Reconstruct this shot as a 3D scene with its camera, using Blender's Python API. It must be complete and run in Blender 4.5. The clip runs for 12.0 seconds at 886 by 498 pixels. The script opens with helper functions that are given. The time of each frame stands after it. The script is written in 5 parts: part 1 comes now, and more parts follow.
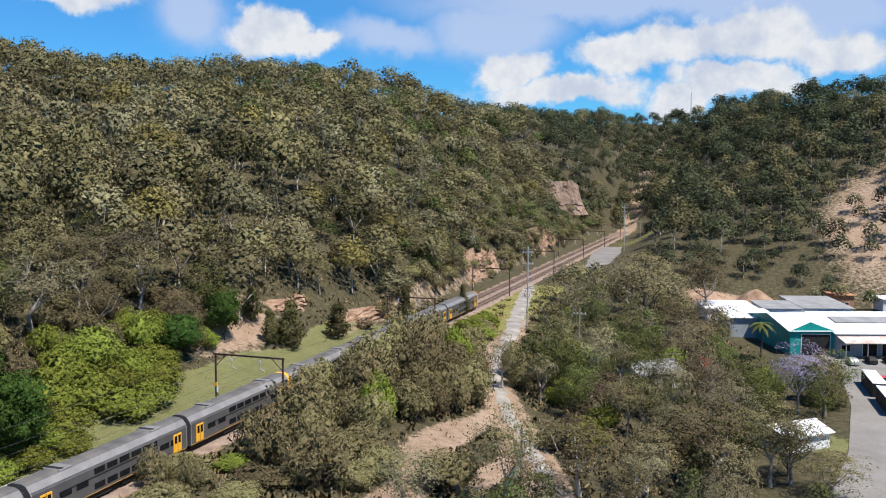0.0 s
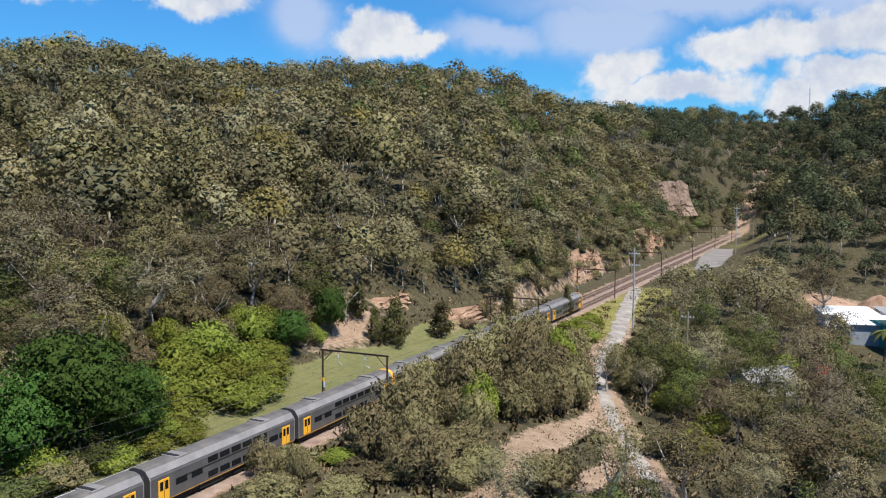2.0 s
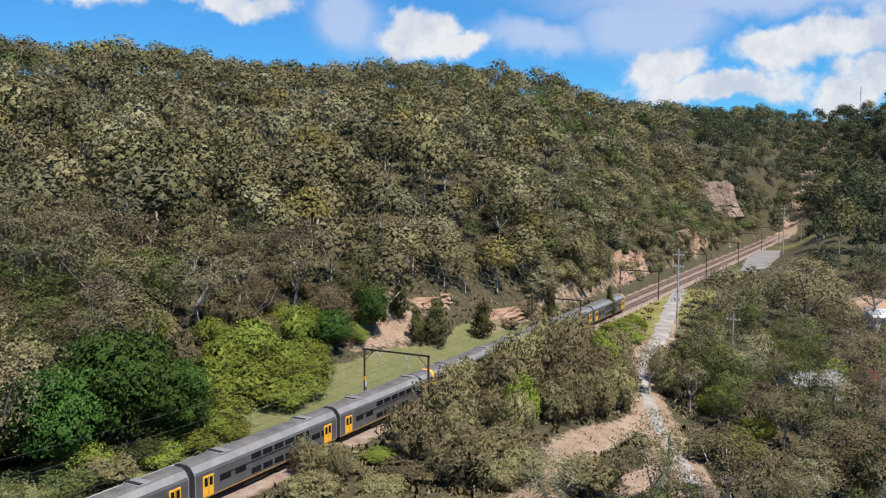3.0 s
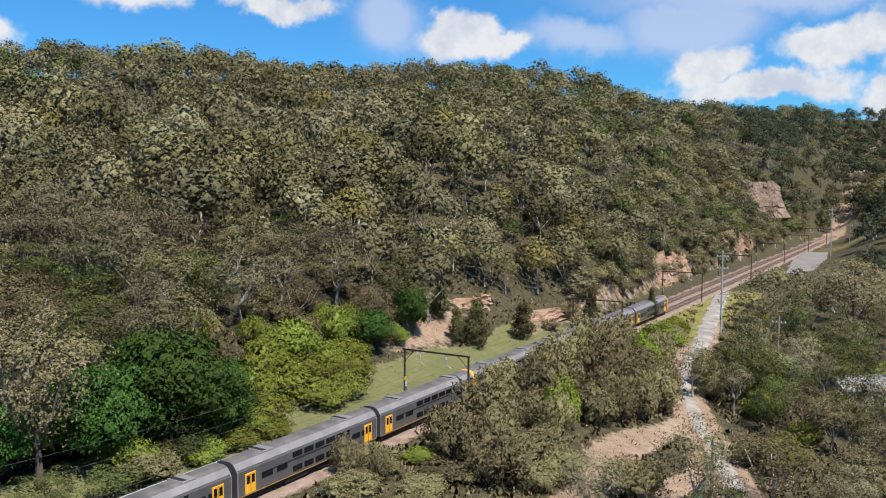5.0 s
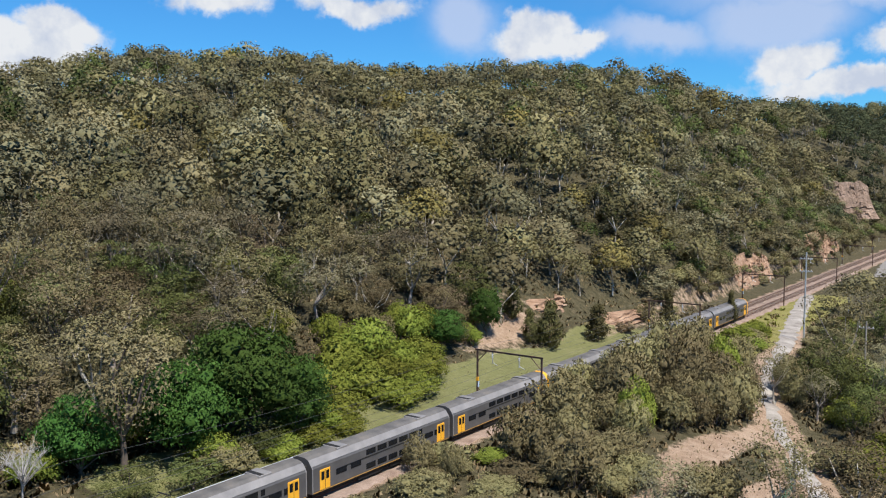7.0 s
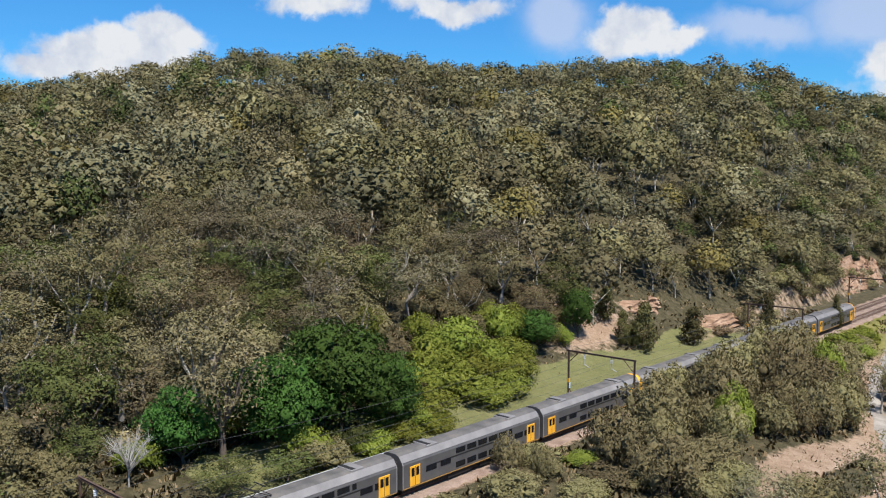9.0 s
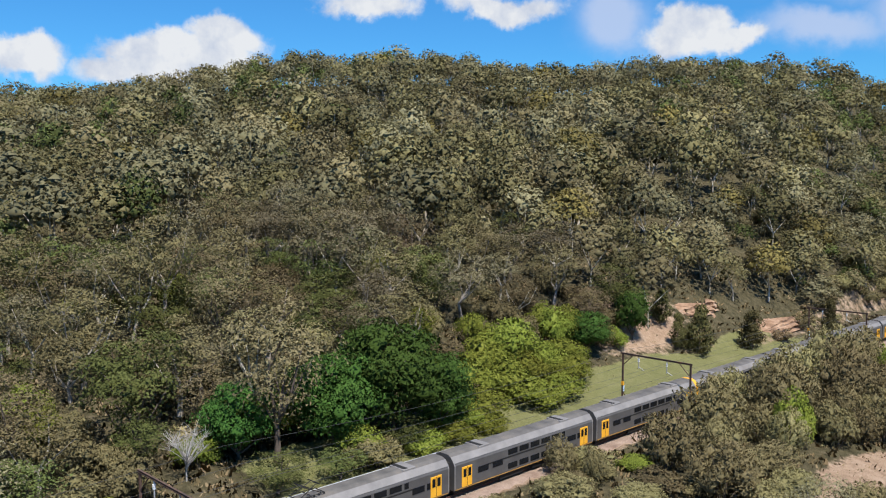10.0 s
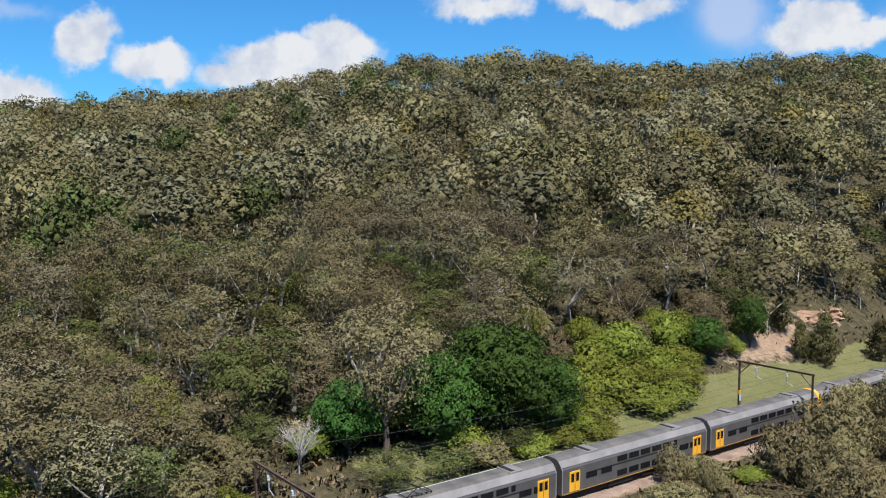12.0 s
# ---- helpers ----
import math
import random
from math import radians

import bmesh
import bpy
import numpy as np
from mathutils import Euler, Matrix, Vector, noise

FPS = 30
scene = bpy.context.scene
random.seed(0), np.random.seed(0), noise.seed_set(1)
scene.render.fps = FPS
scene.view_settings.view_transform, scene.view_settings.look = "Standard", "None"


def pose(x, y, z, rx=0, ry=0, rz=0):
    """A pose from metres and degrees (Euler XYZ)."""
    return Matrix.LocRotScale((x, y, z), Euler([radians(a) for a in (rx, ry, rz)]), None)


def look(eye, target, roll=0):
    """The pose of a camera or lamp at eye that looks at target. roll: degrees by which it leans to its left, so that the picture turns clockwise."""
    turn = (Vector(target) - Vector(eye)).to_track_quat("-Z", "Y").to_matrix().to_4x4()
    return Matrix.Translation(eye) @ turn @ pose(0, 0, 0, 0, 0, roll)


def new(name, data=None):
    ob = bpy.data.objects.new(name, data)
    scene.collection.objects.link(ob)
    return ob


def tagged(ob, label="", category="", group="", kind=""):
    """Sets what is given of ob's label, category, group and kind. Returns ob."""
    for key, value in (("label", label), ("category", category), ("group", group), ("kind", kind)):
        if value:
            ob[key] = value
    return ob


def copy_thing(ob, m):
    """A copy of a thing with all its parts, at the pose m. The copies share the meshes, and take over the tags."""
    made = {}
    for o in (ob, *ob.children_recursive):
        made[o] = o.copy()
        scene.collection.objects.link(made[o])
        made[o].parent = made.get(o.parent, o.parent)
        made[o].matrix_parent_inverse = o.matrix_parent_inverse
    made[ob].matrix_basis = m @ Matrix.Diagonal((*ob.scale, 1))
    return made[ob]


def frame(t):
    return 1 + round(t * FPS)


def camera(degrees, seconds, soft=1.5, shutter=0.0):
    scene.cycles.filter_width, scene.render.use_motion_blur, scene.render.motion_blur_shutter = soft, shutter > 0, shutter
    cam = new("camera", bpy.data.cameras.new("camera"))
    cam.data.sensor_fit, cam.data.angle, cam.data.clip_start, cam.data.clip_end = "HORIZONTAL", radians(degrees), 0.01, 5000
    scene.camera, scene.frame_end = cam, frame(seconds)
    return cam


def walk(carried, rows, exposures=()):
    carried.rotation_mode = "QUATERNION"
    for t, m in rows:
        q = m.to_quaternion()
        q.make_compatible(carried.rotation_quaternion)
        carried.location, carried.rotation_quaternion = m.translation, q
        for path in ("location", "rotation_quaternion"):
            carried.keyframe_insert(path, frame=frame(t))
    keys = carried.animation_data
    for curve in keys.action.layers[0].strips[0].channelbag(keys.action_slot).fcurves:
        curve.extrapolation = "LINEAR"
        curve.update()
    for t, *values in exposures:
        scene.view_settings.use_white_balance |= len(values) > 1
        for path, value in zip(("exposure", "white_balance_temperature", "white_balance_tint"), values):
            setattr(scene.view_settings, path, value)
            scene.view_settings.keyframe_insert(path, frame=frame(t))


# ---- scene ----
cam = camera(54.75, 12.0, soft=1.1)
EYE_Z = 30.0
YAWS = [
    (0.0, 0.000, -4.545, -0.191), (0.5, 1.928, -4.555, -0.181), (1.0, 3.675, -4.560, -0.172),
    (1.5, 5.303, -4.563, -0.170), (2.0, 6.962, -4.570, -0.176), (2.5, 8.586, -4.561, -0.181),
    (3.0, 9.758, -4.560, -0.176), (3.5, 11.028, -4.566, -0.162), (3.6, 11.250, -4.566, -0.160),
    (5.3, 12.620, -4.522, -0.140), (5.5, 12.808, -4.518, -0.136), (6.0, 14.151, -4.506, -0.105),
    (6.5, 15.830, -4.507, -0.087), (7.0, 17.393, -4.510, -0.078), (9.0, 23.528, -4.561, -0.092),
    (9.5, 25.091, -4.535, -0.105), (10.0, 27.098, -4.520, -0.117), (10.5, 28.443, -4.480, -0.130),
    (11.0, 29.955, -4.453, -0.140), (11.5, 32.220, -4.446, -0.156), (12.0, 34.435, -4.434, -0.164),
]
walk(cam, [(t, pose(0, 0, EYE_Z, 90 + p, r, y)) for t, y, p, r in YAWS])

# ---- world, sun ----
SUN_AZ, SUN_EL = 128.0, 62.0      # degrees clockwise from straight ahead, above the horizon
scene.view_settings.exposure = 0.5
world = bpy.data.worlds.new("world")
scene.world = world
world.use_nodes = True


class Nodes:
    """Short-hand for building node trees."""

    def __init__(self, tree):
        self.tree = tree
        tree.nodes.clear()

    def add(self, kind, **values):
        node = self.tree.nodes.new(kind)
        for key, value in values.items():
            if key == "op":
                node.operation = value
            elif key == "blend":
                node.blend_type = value
        return node

    def link(self, a, b):
        self.tree.links.new(a, b)

    def put(self, socket, value):
        if isinstance(value, bpy.types.NodeSocket):
            self.tree.links.new(value, socket)
        else:
            socket.default_value = value

    def math(self, op, a, b=0.0, c=0.0, clamp=False):
        node = self.add("ShaderNodeMath", op=op)
        node.use_clamp = clamp
        for socket, value in zip(node.inputs, (a, b, c)):
            self.put(socket, value)
        return node.outputs[0]

    def noise(self, vector, scale, detail=4.0, rough=0.55):
        node = self.add("ShaderNodeTexNoise")
        if vector is not None:
            self.link(vector, node.inputs["Vector"])
        self.put(node.inputs["Scale"], scale)
        self.put(node.inputs["Detail"], detail)
        self.put(node.inputs["Roughness"], rough)
        return node.outputs[0]

    def ramp(self, fac, stops):
        node = self.add("ShaderNodeValToRGB")
        ramp = node.color_ramp
        while len(ramp.elements) < len(stops):
            ramp.elements.new(0.5)
        for element, (at, colour) in zip(ramp.elements, stops):
            element.position = at
            element.color = (*colour, 1)
        self.link(fac, node.inputs[0])
        return node.outputs[0]

    def mix(self, fac, a, b, blend="MIX"):
        node = self.add("ShaderNodeMix")
        node.data_type = "RGBA"
        node.blend_type = blend
        for socket, value in ((node.inputs[0], fac), (node.inputs[6], a), (node.inputs[7], b)):
            if isinstance(value, tuple):
                value = (*value, 1) if len(value) == 3 else value
            self.put(socket, value)
        return node.outputs[2]


def build_world():
    n = Nodes(world.node_tree)
    sky = n.add("ShaderNodeTexSky")
    sky.sky_type = "NISHITA"
    sky.sun_disc = False
    sky.sun_elevation = radians(SUN_EL)
    sky.sun_rotation = radians(SUN_AZ)
    sky.altitude = 300
    sky.air_density = 1.0
    sky.dust_density = 0.3
    sky.ozone_density = 2.5
    coord = n.add("ShaderNodeTexCoord").outputs["Generated"]
    xyz = n.add("ShaderNodeSeparateXYZ")
    n.link(coord, xyz.inputs[0])
    # bearing to the left and height above the horizon, in degrees, with ragged edges
    az = n.math("MULTIPLY", n.math("ARCTAN2", n.math("MULTIPLY", xyz.outputs[0], -1.0), xyz.outputs[1]), 57.296)
    el = n.math("MULTIPLY", n.math("ARCSINE", xyz.outputs[2]), 57.296)
    wob = n.noise(coord, 14.0, 6.0, 0.6)
    wob2 = n.noise(coord, 9.0, 5.0, 0.55)
    az = n.math("ADD", az, n.math("MULTIPLY", n.math("SUBTRACT", wob2, 0.5), 5.0))
    el = n.math("ADD", el, n.math("MULTIPLY", n.math("SUBTRACT", wob, 0.5), 3.6))
    hard, soft_c = None, None
    for a, e, sa, se, k in CLOUDS + [(*v[:4], -v[4]) for v in VEILS]:
        q = n.math("ADD", n.math("POWER", n.math("ABSOLUTE", n.math("DIVIDE", n.math("SUBTRACT", az, a), sa)), 2.0),
                   n.math("POWER", n.math("ABSOLUTE", n.math("DIVIDE", n.math("SUBTRACT", el, e), se)), 2.0))
        v = n.math("MULTIPLY", n.math("EXPONENT", n.math("MULTIPLY", q, -1.0)), abs(k))
        if k > 0:
            hard = v if hard is None else n.math("MAXIMUM", hard, v)
        else:
            soft_c = v if soft_c is None else n.math("MAXIMUM", soft_c, v)
    fluff = n.noise(coord, 40.0, 6.0, 0.6)
    hard = n.math("ADD", hard, n.math("MULTIPLY", n.math("SUBTRACT", fluff, 0.5), 0.55))
    hm = n.add("ShaderNodeMapRange")
    hm.interpolation_type = "SMOOTHSTEP"
    n.link(hard, hm.inputs[0])
    hm.inputs[1].default_value, hm.inputs[2].default_value = 0.2, 0.55
    sm = n.add("ShaderNodeMapRange")
    sm.interpolation_type = "SMOOTHSTEP"
    n.link(soft_c, sm.inputs[0])
    sm.inputs[1].default_value, sm.inputs[2].default_value = 0.05, 0.8
    shade = n.ramp(n.noise(coord, 22.0, 5.0, 0.6), [(0.36, (4.4, 4.9, 5.9)), (0.58, (6.2, 6.4, 6.7))])
    blue = n.mix(1.0, sky.outputs[0], SKY_TINT, "MULTIPLY")
    c1 = n.mix(n.math("MULTIPLY", sm.outputs[0], 0.75), blue, (4.3, 5.0, 6.6))
    c2 = n.mix(hm.outputs[0], c1, shade)
    bg = n.add("ShaderNodeBackground")
    n.link(c2, bg.inputs[0])
    bg.inputs[1].default_value = 0.092
    out = n.add("ShaderNodeOutputWorld")
    n.link(bg.outputs[0], out.inputs[0])


SKY_TINT = (0.27, 0.74, 1.13)
# bearing to the left, height, half-widths (degrees), strength: heaped clouds, thin veils
CLOUDS = [
    (11.4, 9.5, 2.0, 1.5, 1.0), (9.2, 8.6, 2.2, 0.9, 0.85), (-19.5, 9.0, 3.7, 1.6, 1.0),
    (-11.2, 7.9, 3.0, 1.4, 1.0), (-15.1, 8.3, 2.8, 1.4, 0.9), (-24.6, 7.9, 2.8, 1.4, 0.9),
    (-4.3, 7.2, 2.6, 1.3, 0.9), (-8.0, 5.8, 6.0, 0.9, 0.8), (-19.0, 6.4, 4.4, 1.2, 0.85),
    (-15.5, 5.3, 2.4, 1.2, 0.9), (57.2, 8.5, 1.9, 1.5, 1.0), (52.6, 7.2, 2.8, 1.3, 0.9),
    (61.0, 5.4, 2.6, 1.1, 0.9), (44.0, 7.9, 4.2, 1.3, 1.0), (41.0, 9.0, 2.4, 1.2, 0.9),
    (32.0, 11.3, 3.4, 1.2, 0.72), (23.6, 11.3, 4.4, 1.1, 0.72), (46.0, 6.8, 4.0, 1.0, 0.8),
]
VEILS = [
    (15.9, 10.2, 2.6, 2.0, 1.0), (-3.2, 9.9, 4.2, 1.9, 1.1), (-13.0, 11.6, 15.0, 1.5, 1.1),
    (3.9, 9.2, 4.4, 1.1, 0.9), (-24.0, 10.4, 5.0, 2.0, 1.0), (62.0, 10.0, 3.0, 0.7, 0.5),
]
build_world()

sun = new("sun", bpy.data.lights.new("sun", "SUN"))
sun.data.energy = 5.0
sun.data.angle = radians(0.5)
sun.data.color = (1.0, 0.95, 0.87)
sa, se = radians(SUN_AZ), radians(SUN_EL)
sun.matrix_world = look((0, 0, 200), Vector((0, 0, 200)) - Vector((math.sin(sa) * math.cos(se), math.cos(sa) * math.cos(se), math.sin(se))))

# ---- materials ----
def surface(name, stops, scale=1.0, rough=0.85, fine=0.0, bump=0.0, metal=0.0, island=0.0, per_object=0.0, translucent=0.0, spots=None):
    """A procedural surface: a coarse ramp of colours, finer grain, and relief."""
    m = bpy.data.materials.new(name)
    m.use_nodes = True
    n = Nodes(m.node_tree)
    co = n.add("ShaderNodeTexCoord").outputs["Object"]
    fac = n.noise(co, scale, 5.0, 0.6)
    if island:
        g = n.add("ShaderNodeNewGeometry").outputs["Random Per Island"]
        fac = n.math("ADD", n.math("MULTIPLY", fac, 1 - island), n.math("MULTIPLY", g, island))
    col = n.ramp(fac, stops)
    if per_object:
        # random value per object, lifted 0.2 to offset shade inside near crowns
        rnd = n.add("ShaderNodeObjectInfo").outputs["Random"]
        hsv = n.add("ShaderNodeHueSaturation")
        n.link(col, hsv.inputs["Color"])
        n.link(n.math("ADD", n.math("MULTIPLY", rnd, per_object), 1.2 - per_object / 2), hsv.inputs["Value"])
        n.link(n.math("ADD", n.math("MULTIPLY", rnd, 0.05 * per_object), 0.5 - 0.025 * per_object), hsv.inputs["Hue"])
        col = hsv.outputs[0]
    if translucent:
        # tone darkens the far woods' sunlit crowns in colour; near plants have none
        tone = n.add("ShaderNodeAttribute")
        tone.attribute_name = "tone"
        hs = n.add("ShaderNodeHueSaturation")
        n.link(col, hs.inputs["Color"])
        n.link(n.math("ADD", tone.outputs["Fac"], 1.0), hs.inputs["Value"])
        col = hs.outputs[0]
    grain = n.noise(co, scale * 14.0, 4.0, 0.65)
    if fine:
        v = n.math("ADD", n.math("MULTIPLY", grain, fine * 2), 1 - fine)
        comb = n.add("ShaderNodeCombineColor")
        for i in range(3):
            n.link(v, comb.inputs[i])
        col = n.mix(1.0, col, comb.outputs[0], "MULTIPLY")
    b = n.add("ShaderNodeBsdfPrincipled")
    n.link(col, b.inputs["Base Color"])
    b.inputs["Roughness"].default_value = rough
    b.inputs["Metallic"].default_value = metal
    b.inputs["Specular IOR Level"].default_value = 0.08 if translucent else 0.3
    if bump:
        bp = n.add("ShaderNodeBump")
        bp.inputs["Strength"].default_value = 0.6
        bp.inputs["Distance"].default_value = bump
        n.link(grain, bp.inputs["Height"])
        n.link(bp.outputs[0], b.inputs["Normal"])
    out = n.add("ShaderNodeOutputMaterial")
    if translucent:
        t = n.add("ShaderNodeBsdfTranslucent")
        n.link(col, t.inputs[0])
        mixer = n.add("ShaderNodeMixShader")
        mixer.inputs[0].default_value = translucent
        n.link(b.outputs[0], mixer.inputs[1])
        n.link(t.outputs[0], mixer.inputs[2])
        n.link(mixer.outputs[0], out.inputs[0])
    else:
        n.link(b.outputs[0], out.inputs[0])
    return m


def plain(name, colour, rough=0.6, metal=0.0, vary=0.12, scale=2.0):
    lo = tuple(c * (1 - vary) for c in colour)
    hi = tuple(min(1, c * (1 + vary)) for c in colour)
    return surface(name, [(0.3, lo), (0.7, hi)], scale, rough, fine=vary, metal=metal)


def ground_material():
    """Forest floor, mown grass, bare earth and dry grass, blended by the plan's cover weights."""
    m = bpy.data.materials.new("ground_cover")
    m.use_nodes = True
    n = Nodes(m.node_tree)
    co = n.add("ShaderNodeTexCoord").outputs["Object"]
    big, mid, fine = n.noise(co, 0.12, 5.0, 0.6), n.noise(co, 0.9, 5.0, 0.65), n.noise(co, 5.0, 4.0, 0.7)
    col = n.ramp(mid, [(0.3, (0.035, 0.03, 0.016)), (0.5, (0.075, 0.065, 0.035)), (0.72, (0.13, 0.105, 0.065))])
    looks = (
        ("grass", [(0.25, (0.12, 0.122, 0.045)), (0.5, (0.165, 0.165, 0.068)), (0.75, (0.24, 0.22, 0.11))]),
        ("earth", [(0.25, (0.16, 0.10, 0.065)), (0.5, (0.32, 0.225, 0.155)), (0.75, (0.45, 0.35, 0.265))]),
        ("straw", [(0.25, (0.12, 0.115, 0.035)), (0.5, (0.21, 0.19, 0.06)), (0.75, (0.30, 0.26, 0.11))]),
    )
    for name, stops in looks:
        at = n.add("ShaderNodeAttribute")
        at.attribute_name = name
        w = n.math("ADD", at.outputs["Fac"], n.math("MULTIPLY", n.math("SUBTRACT", mid, 0.5), 0.9))
        mr = n.add("ShaderNodeMapRange")
        n.link(w, mr.inputs[0])
        mr.inputs[1].default_value, mr.inputs[2].default_value = 0.38, 0.6
        tone = n.math("ADD", n.math("MULTIPLY", big, 0.45), n.math("MULTIPLY", mid, 0.55))
        col = n.mix(mr.outputs[0], col, n.ramp(tone, stops))
    v = n.math("ADD", n.math("MULTIPLY", fine, 0.9), 0.55)
    comb = n.add("ShaderNodeCombineColor")
    for i in range(3):
        n.link(v, comb.inputs[i])
    col = n.mix(1.0, col, comb.outputs[0], "MULTIPLY")
    b = n.add("ShaderNodeBsdfPrincipled")
    n.link(col, b.inputs["Base Color"])
    b.inputs["Roughness"].default_value = 0.95
    b.inputs["Specular IOR Level"].default_value = 0.15
    bp = n.add("ShaderNodeBump")
    bp.inputs["Strength"].default_value = 0.8
    bp.inputs["Distance"].default_value = 0.25
    n.link(n.math("ADD", fine, mid), bp.inputs["Height"])
    n.link(bp.outputs[0], b.inputs["Normal"])
    out = n.add("ShaderNodeOutputMaterial")
    n.link(b.outputs[0], out.inputs[0])
    return m


M = {
    "soil": ground_material(),
    "ballast": surface("ballast", [(0.3, (0.17, 0.115, 0.09)), (0.5, (0.25, 0.18, 0.14)), (0.7, (0.33, 0.25, 0.2))], 0.5, 0.95, fine=0.6, bump=0.08),
    "rubble": surface("pale_rubble", [(0.3, (0.3, 0.25, 0.2)), (0.6, (0.55, 0.48, 0.4)), (0.8, (0.62, 0.57, 0.5))], 0.8, 0.95, fine=0.5, bump=0.08),
    "rail": surface("rusty_rail", [(0.3, (0.10, 0.05, 0.035)), (0.7, (0.17, 0.10, 0.075))], 2.0, 0.5, fine=0.2, metal=0.3),
    "sleeper": surface("weathered_sleeper", [(0.3, (0.14, 0.10, 0.075)), (0.7, (0.28, 0.22, 0.17))], 1.5, 0.9, fine=0.3, per_object=0.5),
    "steel": surface("brushed_train_steel", [(0.3, (0.085, 0.08, 0.079)), (0.6, (0.115, 0.11, 0.107)), (0.8, (0.15, 0.142, 0.135))], 0.6, 0.5, fine=0.12, metal=0.15),
    "roof": surface("sooty_train_roof", [(0.3, (0.10, 0.093, 0.086)), (0.55, (0.16, 0.147, 0.132)), (0.75, (0.22, 0.185, 0.15))], 0.5, 0.5, fine=0.2, metal=0.2),
    "roof_light": surface("train_roof_shoulder", [(0.3, (0.19, 0.18, 0.175)), (0.7, (0.28, 0.265, 0.255))], 0.5, 0.5, fine=0.12, metal=0.1),
    "dark": plain("black_underframe", (0.02, 0.019, 0.018), 0.7, vary=0.3),
    "glass": plain("tinted_window", (0.012, 0.013, 0.015), 0.12, vary=0.2),
    "yellow": surface("yellow_paint", [(0.3, (0.72, 0.33, 0.02)), (0.7, (0.85, 0.44, 0.04))], 1.2, 0.5, fine=0.1),
    "orange": surface("orange_stripe", [(0.3, (0.26, 0.14, 0.04)), (0.7, (0.36, 0.21, 0.07))], 1.2, 0.6, fine=0.2),
    "mast": surface("rusty_gantry_steel", [(0.3, (0.055, 0.04, 0.035)), (0.6, (0.12, 0.07, 0.05)), (0.8, (0.25, 0.10, 0.05))], 1.0, 0.7, fine=0.3),
    "galv": surface("galvanised_steel", [(0.3, (0.42, 0.43, 0.43)), (0.7, (0.6, 0.61, 0.61))], 1.5, 0.45, fine=0.15, metal=0.5),
    "pole": surface("weathered_timber_pole", [(0.3, (0.22, 0.19, 0.16)), (0.7, (0.38, 0.34, 0.30))], 0.8, 0.9, fine=0.3),
    "bark": surface("gum_bark", [(0.3, (0.17, 0.14, 0.11)), (0.5, (0.31, 0.27, 0.225)), (0.72, (0.54, 0.50, 0.45))], 0.5, 0.9, fine=0.3, per_object=0.6),
    "bark_dark": surface("rough_dark_bark", [(0.3, (0.07, 0.055, 0.045)), (0.7, (0.17, 0.135, 0.11))], 0.6, 0.95, fine=0.4),
    "dead": surface("bleached_dead_wood", [(0.3, (0.28, 0.26, 0.24)), (0.7, (0.48, 0.46, 0.43))], 0.8, 0.9, fine=0.2),
    "sand": surface("sandstone", [(0.25, (0.11, 0.07, 0.05)), (0.45, (0.27, 0.165, 0.105)), (0.6, (0.37, 0.245, 0.165)), (0.8, (0.46, 0.35, 0.27))], 0.35, 0.95, fine=0.45, bump=0.2),
    "cliff": surface("grey_weathered_cliff", [(0.25, (0.10, 0.07, 0.052)), (0.5, (0.25, 0.175, 0.13)), (0.75, (0.38, 0.28, 0.22))], 0.2, 0.95, fine=0.45, bump=0.3),
    "gravel": surface("pale_gravel_road", [(0.3, (0.17, 0.145, 0.12)), (0.5, (0.28, 0.25, 0.22)), (0.72, (0.38, 0.35, 0.31))], 0.35, 0.95, fine=0.35, bump=0.05),
    "asphalt": surface("sun_bleached_asphalt", [(0.3, (0.17, 0.155, 0.14)), (0.7, (0.25, 0.23, 0.21))], 0.15, 0.95, fine=0.2, bump=0.02),
    "white": surface("white_painted_sheet", [(0.3, (0.68, 0.69, 0.70)), (0.7, (0.82, 0.82, 0.82))], 0.25, 0.5, fine=0.08),
    "greyroof": surface("grey_sheet_roof", [(0.3, (0.20, 0.20, 0.20)), (0.7, (0.33, 0.32, 0.31))], 0.25, 0.7, fine=0.2),
    "greywall": surface("grey_block_wall", [(0.3, (0.30, 0.33, 0.37)), (0.7, (0.40, 0.43, 0.46))], 0.4, 0.85, fine=0.12),
    "teal": surface("teal_painted_sheet", [(0.3, (0.0, 0.22, 0.20)), (0.7, (0.01, 0.32, 0.28))], 0.4, 0.5, fine=0.1),
    "rustroof": surface("rust_streaked_awning", [(0.35, (0.62, 0.56, 0.52)), (0.55, (0.50, 0.40, 0.34)), (0.7, (0.33, 0.19, 0.13))], 0.6, 0.7, fine=0.2),
    "red": plain("red_paint", (0.5, 0.03, 0.025), 0.45),
    "brick": plain("orange_brick", (0.42, 0.2, 0.11), 0.85, vary=0.25),
    "tyre": plain("black_tyre", (0.02, 0.02, 0.02), 0.85),
    "green_fence": plain("green_fence_paint", (0.06, 0.2, 0.12), 0.6),
    "blue": plain("pale_blue_sign", (0.42, 0.55, 0.72), 0.5),
    "wire": plain("dark_cable", (0.06, 0.06, 0.06), 0.6),
}


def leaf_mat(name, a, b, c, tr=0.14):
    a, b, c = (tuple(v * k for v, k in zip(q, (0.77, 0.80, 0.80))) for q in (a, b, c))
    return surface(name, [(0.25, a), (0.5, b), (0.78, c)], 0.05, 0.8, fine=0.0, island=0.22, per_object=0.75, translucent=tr)


